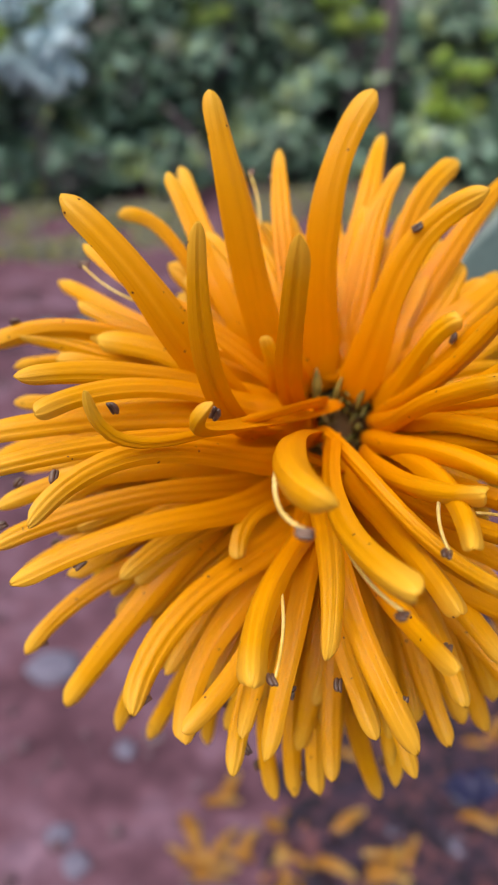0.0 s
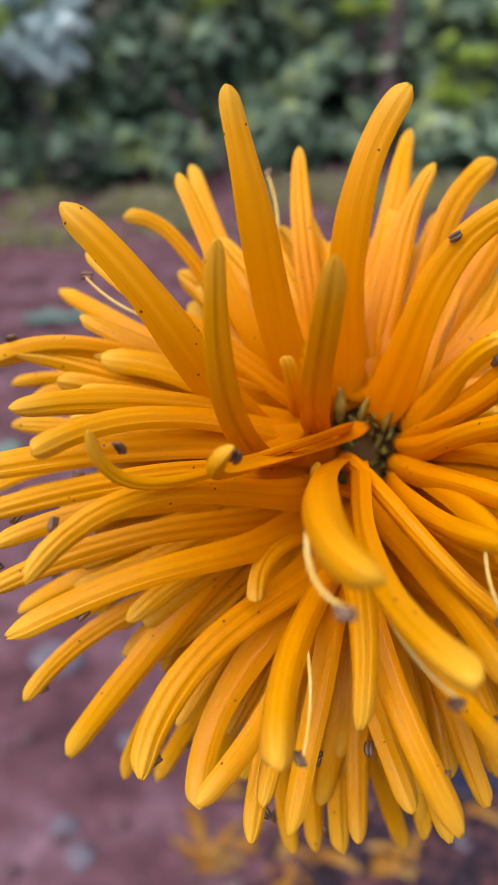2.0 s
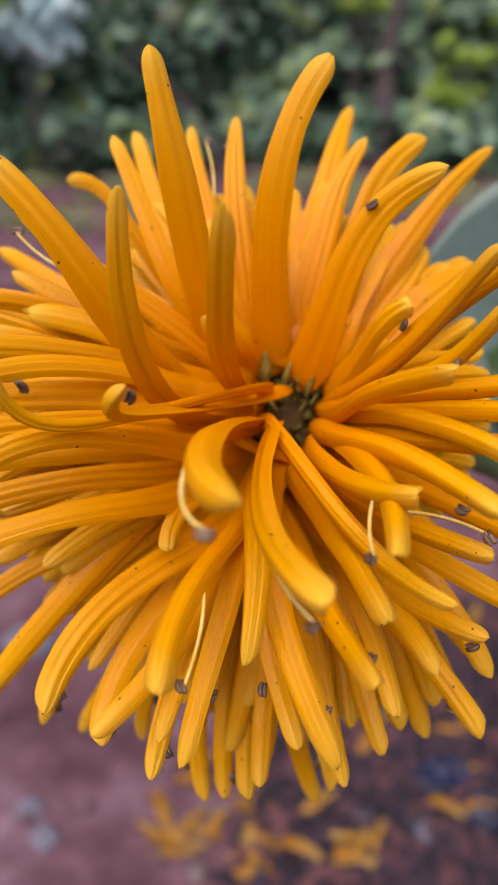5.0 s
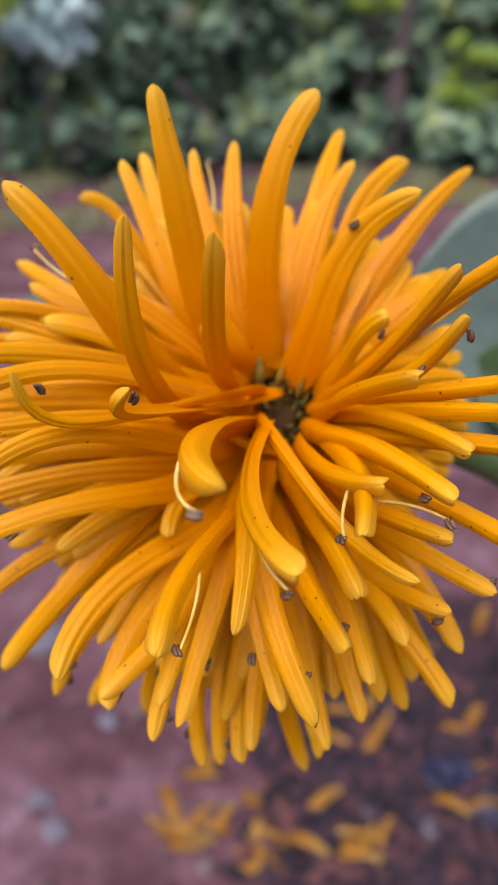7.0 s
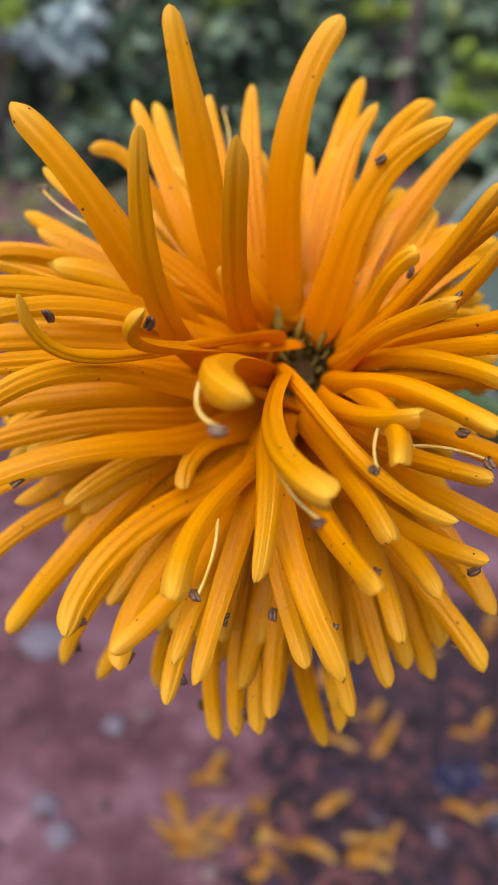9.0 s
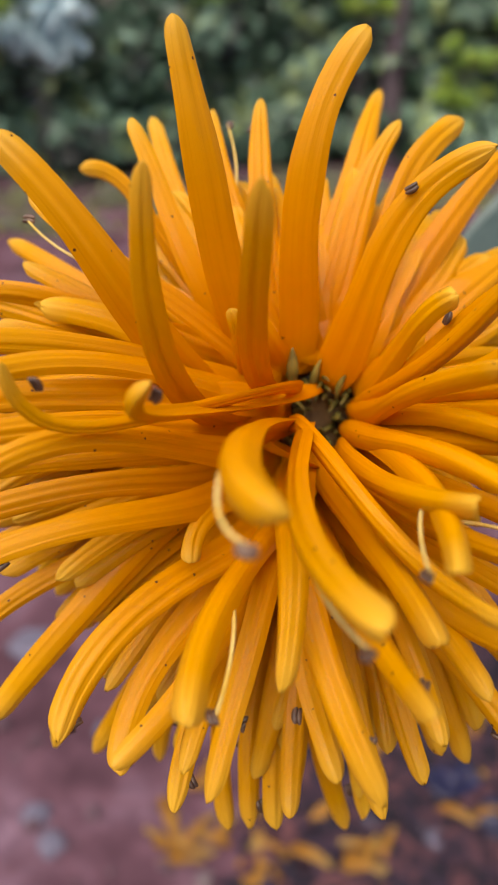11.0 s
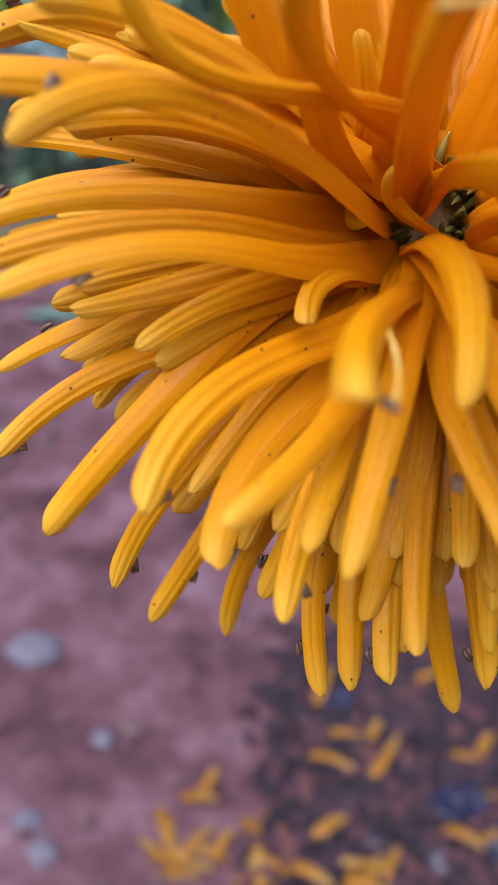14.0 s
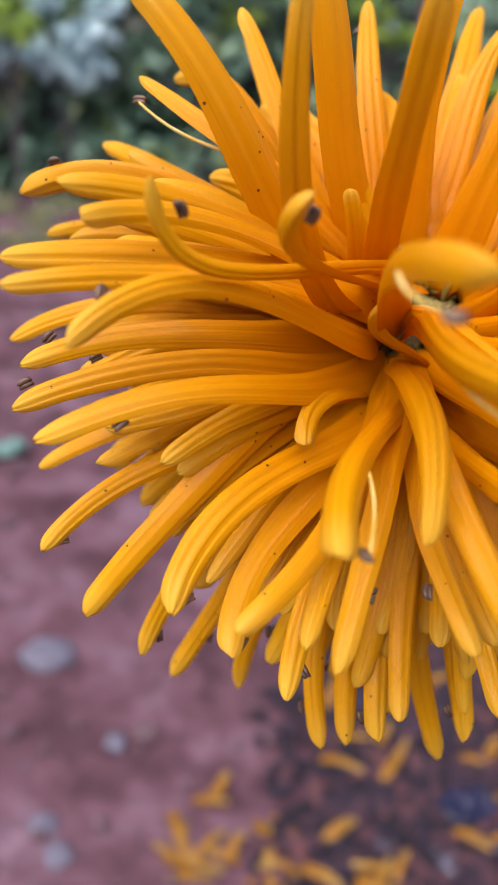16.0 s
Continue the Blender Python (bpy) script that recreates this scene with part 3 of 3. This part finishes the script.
receptacle()
for k in range(64):
    r = 0.0064 * math.sqrt((k + 10) / 74)
    w = k * 2.399963 + rng.uniform(-0.3, 0.3)
    root = Vector((r * math.cos(w), 0.0036, r * math.sin(w)))
    lean = Vector((math.cos(w + rng.uniform(-1, 1)), 0, math.sin(w + rng.uniform(-1, 1)))) * rng.uniform(-0.0028, 0.0016)
    tall = rng.uniform(0.0022, 0.0080) * (0.55 + 0.45 * r / 0.0064)
    line = [root + Vector((0, -tall * u, 0)) + lean * (u * u) for u in (0, 0.2, 0.45, 0.7, 0.88, 1.0)]
    v, f = tube(line, [0.0003, 0.00042, 0.0005, 0.0004, 0.00022, 0.00005], 6)
    part("bud", mesh_of("bud", v, f, BUD), flower)

# Narrow pointed bracts that stand up at the edge of the disc.
for x, z, tall, wide, lean in ((-0.0040, 0.0044, 0.0048, 0.0009, -0.0003), (-0.0012, 0.0036, 0.0042, 0.0006, 0.0008), (0.0022, 0.0028, 0.0036, 0.0005, 0.0012)):
    root = Vector((x, -0.0015, z))
    line = [root + Vector((lean * u * u, -0.0030 * u, tall * u)) for u in (0, 0.15, 0.35, 0.55, 0.75, 0.9, 1.0)]
    v, f = tube(line, [wide * k for k in (0.5, 0.8, 1.0, 0.9, 0.6, 0.3, 0.05)], 8)
    part("bract", mesh_of("bract", v, f, BUD), flower, "small pointed dark green bract")


# ---------------------------------------------------------------- stem and leaves of the plant
def stem_part():
    ground = flower.matrix_world.inverted() @ Vector((0.32, 0.30, 0.0))
    pts = []
    a, b, c, e = Vector((0, 0.012, 0)), Vector((0.06, 0.05, 0.0)), Vector((0.20, 0.10, -0.02)), ground
    for i in range(25):
        u = i / 24
        pts.append((1 - u) ** 3 * a + 3 * u * (1 - u) ** 2 * b + 3 * u * u * (1 - u) * c + u ** 3 * e)
    v, f = tube(pts, [0.0036 + 0.0022 * i / 24 for i in range(25)], 12)
    part("stem", mesh_of("stem", v, f, STEM), flower, "green upright stem")


def leaf_mesh(name, length, width, fold, droop, mat, nl=18, nw=12, notch=0.0):
    verts, faces, uvs = [], [], []
    for i in range(nl + 1):
        u = i / nl
        half = width * 0.5 * (math.sin(math.pi * min(1, u * 0.97 + 0.02)) ** 0.75) * (1 + notch * math.sin(u * 23))
        for k in range(nw + 1):
            x = (k / nw) * 2 - 1
            vein = 0.012 * length * abs(math.sin(u * 16 + abs(x) * 4.0)) * abs(x)
            z = fold * half * abs(x) - droop * u * u * length + vein * 0.3
            verts.append(Vector((x * half, u * length, z)))
    for i in range(nl):
        for k in range(nw):
            a = i * (nw + 1) + k
            faces.append((a, a + 1, a + nw + 2, a + nw + 1))
    top = len(verts)
    verts += [v - Vector((0, 0, 0.0006)) for v in verts]
    faces += [tuple(top + q for q in reversed(face)) for face in faces]
    rim = [k for k in range(nw + 1)] + [(i + 1) * (nw + 1) + nw for i in range(nl)] + [nl * (nw + 1) + k for k in range(nw - 1, -1, -1)] + [i * (nw + 1) for i in range(nl - 1, 0, -1)]
    for i, a in enumerate(rim):
        b = rim[(i + 1) % len(rim)]
        faces.append((b, a, top + a, top + b))
    return mesh_of(name, verts, faces, mat)


stem_part()


def plant_leaf(at, toward, facing, length, width, fold, droop, mat, label):
    """A leaf from one place to another, in world metres, its face turned to a third."""
    y = (Vector(toward) - Vector(at)).normalized()
    z = Vector(facing) - Vector(at)
    z = (z - y * z.dot(y)).normalized()
    m = Matrix.Translation(at) @ Matrix((y.cross(z), y, z)).transposed().to_4x4()
    ob = part("leaf", leaf_mesh("leaf", length, width, fold, droop, mat), flower, label)
    ob.matrix_parent_inverse = Matrix.Identity(4)
    ob.matrix_basis = flower.matrix_world.inverted() @ m
    return ob


plant_leaf((0.0968, 0.1992, 0.7936), (0.0500, 0.1908, 0.7992), (0.0107, -0.0064, 0.8743), 0.050, 0.072, 0.15, 0.10, LEAF, "broad grey-green leaf")
plant_leaf((0.0988, 0.1733, 0.7840), (0.0707, 0.1859, 0.7870), (0.0107, -0.0064, 0.8743), 0.036, 0.028, 0.2, 0.15, SHADED_LEAF, "green leaf with its shade put into a dark colour")

# ---------------------------------------------------------------- ground
def ground_sheet():
    size, cells = 60.0, 330
    marks = []
    for i in range(cells + 1):
        s = i / cells * 2 - 1
        marks.append(size * (abs(s) ** 3.2) * (1 if s > 0 else -1))
    verts, faces = [], []
    for y in marks:
        for x in marks:
            yy = y + 0.8
            h = 0.012 * noise.noise(Vector((x * 6, yy * 6, 0))) + 0.006 * noise.noise(Vector((x * 23, yy * 23, 3)))
            verts.append((x, yy, h))
    n = cells + 1
    for j in range(cells):
        for i in range(cells):
            faces.append((j * n + i, j * n + i + 1, (j + 1) * n + i + 1, (j + 1) * n + i))
    tagged(new("ground", mesh_of("ground", verts, faces, SOIL)), "bare purple-brown soil", "ground", kind="structure")


ground_sheet()


def soil_height(x, y):
    return 0.012 * noise.noise(Vector((x * 6, y * 6, 0))) + 0.006 * noise.noise(Vector((x * 23, y * 23, 3)))


def stone_mesh(size, mat, seed, squash=0.6):
    bm = bmesh.new()
    bmesh.ops.create_icosphere(bm, subdivisions=3, radius=size / 2)
    for v in bm.verts:
        v.co *= 1 + 0.5 * noise.noise(v.co * (2.2 / size) + Vector((seed, 0, 0))) + 0.06 * noise.noise(v.co * (7 / size) + Vector((seed, 5, 0)))
        v.co.z *= squash
    me = bpy.data.meshes.new("stone")
    bm.to_mesh(me)
    bm.free()
    me.polygons.foreach_set("use_smooth", [True] * len(me.polygons))
    me.materials.append(mat)
    return me


def stone(x, y, size, mat, label, name="stone", squash=0.42):
    ob = new(name, stone_mesh(size, mat, x * 31 + y * 17, squash))
    ob.matrix_world = Matrix.Translation((x, y, soil_height(x, y) + size * squash * (0.42 if x > 0.1 else 0.16))) @ Matrix.Rotation(x * 40, 4, "Z")
    tagged(ob, label, "stone", "stones on the soil")


for x, y, s in ((0.249, 0.624, 0.050), (0.178, 0.648, 0.040), (-0.233, 0.632, 0.036), (-0.203, 0.595, 0.036), (-0.300, 0.922, 0.074), (0.109, 0.650, 0.022), (-0.170, 0.770, 0.030), (0.259, 0.700, 0.034)):
    stone(x, y, s, STONE, "pale grey rounded stone lying on the soil")
for x, y, s in ((0.196, 0.626, 0.030), (0.215, 0.60, 0.024), (-0.134, 0.793, 0.024), (0.32, 0.84, 0.03), (-0.02, 0.56, 0.02)):
    stone(x, y, s, BROWN_STONE, "brown weathered stone lying on the soil")
stone(0.166, 0.824, 0.030, TEAL, "small teal glazed pebble on the soil", "pebble")


def scrap(x, y, length, width, turn, mat, label, name):
    """A crumpled flat piece lying on the soil."""
    verts, faces = [], []
    n = 10
    for j in range(n + 1):
        for i in range(n + 1):
            u, v = i / n - 0.5, j / n - 0.5
            r = 1 - 0.25 * (abs(u * 2) ** 2 * abs(v * 2) ** 2)
            verts.append(Vector((u * length * r, v * width * r, 0.02 + length * 0.10 * noise.noise(Vector((u * 4 + x * 9, v * 4, y * 7))))))
    for j in range(n):
        for i in range(n):
            a = j * (n + 1) + i
            faces.append((a, a + 1, a + n + 2, a + n + 1))
    ob = new(name, mesh_of(name, verts, faces, mat))
    solid = ob.modifiers.new("thickness", "SOLIDIFY")
    solid.thickness = 0.001
    ob.matrix_world = Matrix.Translation((x, y, soil_height(x, y) + 0.002)) @ Matrix.Rotation(radians(turn), 4, "Z")
    tagged(ob, label, "litter", "litter on the soil")


scrap(0.290, 0.690, 0.075, 0.05, 20, BLUE, "crumpled dark blue plastic scrap on the soil", "plastic_scrap")
scrap(0.335, 0.640, 0.06, 0.05, 70, BLUE, "crumpled dark blue plastic scrap on the soil", "plastic_scrap")
scrap(0.150, 0.855, 0.05, 0.04, 10, BLUE, "crumpled dark blue plastic scrap on the soil", "plastic_scrap")
scrap(-0.66, 2.55, 0.26, 0.10, 15, TEAL, "pale teal fallen leaf on the soil", "fallen_leaf")
scrap(-0.62, 1.55, 0.20, 0.07, 30, TEAL, "pale teal fallen leaf on the soil", "fallen_leaf")


# Loose clods of soil, too many to count.
def clods():
    verts, faces = [], []
    r2 = random.Random(3)
    for k in range(700):
        x, y = r2.uniform(-0.9, 0.9), 0.35 + 2.6 * r2.random() ** 1.7
        s = r2.uniform(0.003, 0.011) * (0.7 + 0.5 * y)
        c = Vector((x, y, soil_height(x, y) + s * 0.25))
        first = len(verts)
        for a in range(5):
            t = math.pi * a / 4
            for b in range(6):
                w = 2 * math.pi * b / 6
                d = Vector((math.sin(t) * math.cos(w), math.sin(t) * math.sin(w), 0.7 * math.cos(t)))
                verts.append(c + d * s * (0.75 + 0.5 * r2.random()))
        for a in range(4):
            for b in range(6):
                q = (b + 1) % 6
                faces.append((first + a * 6 + b, first + (a + 1) * 6 + b, first + (a + 1) * 6 + q, first + a * 6 + q))
    tagged(new("soil_clods", mesh_of("soil_clods", verts, faces, CLOD)), "loose crumbs and clods of purple-brown soil", "soil", kind="stuff")


clods()


# Mat of dark leaves added where the soil lies in shade, to darken it.
def shade_litter():
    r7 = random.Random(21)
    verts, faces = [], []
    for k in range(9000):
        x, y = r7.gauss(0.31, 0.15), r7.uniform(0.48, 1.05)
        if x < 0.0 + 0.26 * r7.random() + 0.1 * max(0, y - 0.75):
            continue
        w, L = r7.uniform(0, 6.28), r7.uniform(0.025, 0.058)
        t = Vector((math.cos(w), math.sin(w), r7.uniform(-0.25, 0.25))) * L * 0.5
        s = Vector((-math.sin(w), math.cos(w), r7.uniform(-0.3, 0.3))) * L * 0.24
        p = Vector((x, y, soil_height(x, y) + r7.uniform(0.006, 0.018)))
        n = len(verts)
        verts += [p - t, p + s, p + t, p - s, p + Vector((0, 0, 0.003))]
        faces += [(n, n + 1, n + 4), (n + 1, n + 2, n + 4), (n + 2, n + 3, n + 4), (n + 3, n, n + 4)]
    tagged(new("shade_litter", mesh_of("shade_litter", verts, faces, SHADE_LITTER, smooth=False)), "near-black leaf litter standing in for shade on the soil", "leaf litter", kind="stuff")


shade_litter()


# ---------------------------------------------------------------- fallen petals
def fallen(x, y, turn, length, width=0.015):
    r3 = random.Random(int((x * 1000 + 500) * 7 + y * 1000))
    bend, arch = r3.uniform(-0.25, 0.25), r3.uniform(0.05, 0.16)
    pts = []
    for u in ALONG:
        pts.append(Vector(((u - 0.5) * length, bend * length * (u - 0.5) ** 2, arch * length * math.sin(math.pi * u) + 0.003)))
    verts, faces, uvs, _ = petal_mesh(pts, Vector((0, 0, 1)), width, r3, "short")
    ob = new("fallen_petal", mesh_of("fallen_petal", verts, faces, FALLEN, uvs))
    ob.matrix_world = Matrix.Translation((x, y, soil_height(x, y) + (0.003 if x < 0.1 else 0.014))) @ Matrix.Rotation(radians(turn), 4, "Z")
    tagged(ob, "faded yellow fallen petal lying on the soil", "petal", "fallen petals")


fallen(0.153, 0.784, 4, 0.048)
fallen(0.135, 0.741, -15, 0.060)
fallen(0.193, 0.793, 57, 0.085)
fallen(0.210, 0.757, 60, 0.085)
fallen(0.071, 0.633, -58, 0.081)
fallen(0.038, 0.622, -76, 0.076)
fallen(0.101, 0.577, -24, 0.051)
fallen(0.126, 0.640, 39, 0.054)
fallen(-0.046, 0.595, -8, 0.075)
fallen(-0.000, 0.620, 65, 0.045)
fallen(-0.066, 0.626, -67, 0.071)
fallen(-0.021, 0.710, 67, 0.045)
fallen(-0.032, 0.682, 3, 0.045)
fallen(0.044, 0.560, 23, 0.066)
fallen(0.286, 0.648, -28, 0.059)
fallen(0.344, 0.783, 56, 0.085)
fallen(0.320, 0.763, -17, 0.045)
fallen(0.321, 0.706, -9, 0.057)
fallen(0.406, 0.992, 67, 0.085)
fallen(0.289, 0.907, 28, 0.061)
fallen(0.329, 0.650, 3, 0.045)
fallen(0.162, 0.572, -32, 0.049)
fallen(0.134, 0.876, 72, 0.083)
r8 = random.Random(5)
for x, y, n in ((-0.045, 0.615, 5), (0.055, 0.585, 7), (0.16, 0.60, 4)):
    for k in range(n):
        fallen(r8.gauss(x, 0.022), r8.gauss(y, 0.016), r8.uniform(0, 180), r8.uniform(0.045, 0.065), 0.011)


# ---------------------------------------------------------------- hedge, trunk and grass behind
def leaf_cloud(centres, count, size, seed, out=None):
    """Pointed leaves scattered through blobs, each four triangles with a folded midrib."""
    r4 = random.Random(seed)
    verts, faces = ([], []) if out is None else out
    for _ in range(count):
        cx, cy, cz, rx, ry, rz = r4.choice(centres)
        while True:
            d = Vector((r4.uniform(-1, 1), r4.uniform(-1, 1), r4.uniform(-1, 1)))
            if 0.15 < d.length < 1:
                break
        d *= (0.55 + 0.45 * r4.random()) / max(d.length, 0.3) * min(1, d.length + 0.3)
        p = Vector((cx + d.x * rx, cy + d.y * ry, max(0.03, cz + d.z * rz)))
        n = (d + Vector((r4.uniform(-0.7, 0.7), r4.uniform(-0.9, 0.3), r4.uniform(-0.2, 1.0)))).normalized()
        t = n.cross(Vector((r4.uniform(-1, 1), r4.uniform(-1, 1), r4.uniform(-1, 1)))).normalized()
        s = n.cross(t)
        L = size * r4.uniform(0.6, 1.5)
        w = L * r4.uniform(0.25, 0.42)
        first = len(verts)
        verts += [p - t * L * 0.5, p + s * w - n * w * 0.25, p + t * L * 0.5, p - s * w - n * w * 0.25, p]
        faces += [(first, first + 1, first + 4), (first + 1, first + 2, first + 4), (first + 2, first + 3, first + 4), (first + 3, first, first + 4)]
    return verts, faces


def shrub(name, x, y, height, spread, count, leaf, seed, mat, label, low=0.25):
    r5 = random.Random(seed)
    thing = tagged(new(name), label, "shrub", "shrubs of the hedge")
    thing.location = (x, y, 0)
    blobs = []
    for k in range(7):
        w = r5.uniform(0, 6.28)
        tip = Vector((math.cos(w) * spread * r5.uniform(0.2, 0.7), math.sin(w) * spread * r5.uniform(0.1, 0.5), height * r5.uniform(low, 0.95)))
        mid = Vector((tip.x * 0.35, tip.y * 0.35, tip.z * 0.55))
        line = [bezier(Vector((0, 0, -0.02)), mid, tip, i / 8) for i in range(9)]
        v, f = tube(line, [(0.016 if low < 0.3 else 0.005) * (1 - 0.85 * i / 8) * min(1.0, 0.4 + height / 3) for i in range(9)], 7)
        part("limb", mesh_of("limb", v, f, BARK), thing)
        for j in range(3):
            u = 0.45 + 0.28 * j
            p = bezier(Vector((0, 0, 0)), mid, tip, min(u, 1))
            r = spread * r5.uniform(0.22, 0.42)
            p.z *= 0.25 + 0.75 * r5.random() if j == 0 and low < 0.3 else 1
            p.z = max(p.z, height * (low - 0.2))
            blobs.append((p.x + r5.uniform(-0.15, 0.15), p.y + r5.uniform(-0.1, 0.1), p.z, r, r * 0.8, r * r5.uniform(0.6, 1.0)))
    if low < 0.3:
        blobs += [(spread * r5.uniform(-0.9, 0.9), spread * r5.uniform(-0.5, 0.2), height * 0.12, spread * 0.3, spread * 0.3, height * 0.14) for _ in range(9)]
    v, f = leaf_cloud(blobs, count, leaf, seed)
    crown = part("crown", mesh_of("crown", v, f, mat, smooth=False), thing)
    return thing


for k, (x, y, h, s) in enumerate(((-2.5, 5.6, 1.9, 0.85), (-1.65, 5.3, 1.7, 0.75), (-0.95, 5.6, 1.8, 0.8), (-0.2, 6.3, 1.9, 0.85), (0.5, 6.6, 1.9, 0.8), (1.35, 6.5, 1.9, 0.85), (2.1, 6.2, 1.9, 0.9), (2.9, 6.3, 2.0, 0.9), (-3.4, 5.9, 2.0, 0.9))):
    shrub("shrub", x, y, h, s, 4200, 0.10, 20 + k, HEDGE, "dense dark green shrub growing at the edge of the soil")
# Bushes added out of view on the right to block skylight from the soil.
shrub("shading_bush", 0.66, 0.80, 0.62, 0.20, 900, 0.06, 150, HEDGE, "unseen low dark green leafy bush added to shade the soil beside the flower")
shrub("shading_bush", 0.60, 0.45, 0.60, 0.18, 800, 0.06, 151, HEDGE, "unseen low dark green leafy bush added to shade the soil beside the flower")
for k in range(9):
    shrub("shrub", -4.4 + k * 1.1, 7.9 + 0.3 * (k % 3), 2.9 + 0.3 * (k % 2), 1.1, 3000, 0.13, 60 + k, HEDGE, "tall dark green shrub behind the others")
# Added pale shrubs in place of the bright sky gaps of the hedge.
for k, (x, y, h, s) in enumerate(((-1.75, 4.9, 1.5, 0.42), (-1.25, 5.0, 1.45, 0.36), (2.35, 5.9, 1.35, 0.28))):
    shrub("sky_gap_shrub", x, y, h, s, 480, 0.11, 90 + k, SKY_GAP_LEAVES, "blue-grey leaved shrub standing in for bright sky gaps in the dark hedge", 0.72)
for k, (x, y, h, s) in enumerate(((-1.45, 4.6, 1.7, 0.2), (1.8, 5.7, 1.65, 0.25), (1.45, 5.9, 0.95, 0.2), (0.75, 6.2, 1.95, 0.25), (-0.4, 5.9, 1.95, 0.2))):
    shrub("lime_shrub", x, y, h, s, 170, 0.09, 110 + k, LIME_LEAVES, "bright lime-green leaved shrub among the hedge", 0.75)


def trunk(x, y, height, radius, lean, seed):
    thing = tagged(new("tree_trunk"), "purple-brown tree trunk standing in the hedge", "tree trunk")
    thing.location = (x, y, -0.03)
    line = [Vector((lean * u * u + 0.03 * math.sin(5 * u + seed), 0, height * u)) for u in [i / 14 for i in range(15)]]
    v, f = tube(line, [radius * (1.35 - 0.6 * min(1, i / 4) - 0.2 * i / 14) for i in range(15)], 14)
    part("trunk", mesh_of("trunk", v, f, BARK), thing)


trunk(0.98, 6.3, 1.55, 0.12, 0.08, 1.0)
trunk(-0.12, 5.1, 0.62, 0.022, -0.42, 2.0)


def grass_blades():
    r6 = random.Random(11)
    verts, faces = [], []
    for k in range(20000):
        x = r6.uniform(-2.6, 2.8)
        y = 3.55 + r6.random() * 1.3 + min(0.9, 0.55 * max(0, x + 0.9))
        y += 0.15 * noise.noise(Vector((x * 3, 0, 0)))
        if noise.noise(Vector((x * 2.6, y * 2.6, 4))) < -0.12 + 0.3 * r6.random():
            continue
        h = r6.uniform(0.03, 0.11)
        w = r6.uniform(0, 6.28)
        a = Vector((math.cos(w), math.sin(w), 0)) * r6.uniform(0.004, 0.010)
        b = Vector((r6.uniform(-1, 1), r6.uniform(-1, 1), 0)) * h * 0.7
        p = Vector((x, y, -0.01))
        n = len(verts)
        verts += [p - a, p + a, p + a * 0.7 + b * 0.4 + Vector((0, 0, h * 0.65)), p - a * 0.7 + b * 0.4 + Vector((0, 0, h * 0.65)), p + b + Vector((0, 0, h))]
        faces += [(n, n + 1, n + 2, n + 3), (n + 3, n + 2, n + 4)]
    tagged(new("grass", mesh_of("grass", verts, faces, GRASS, smooth=False)), "patchy grey-green dry grass at the foot of the hedge", "grass", kind="stuff")


grass_blades()
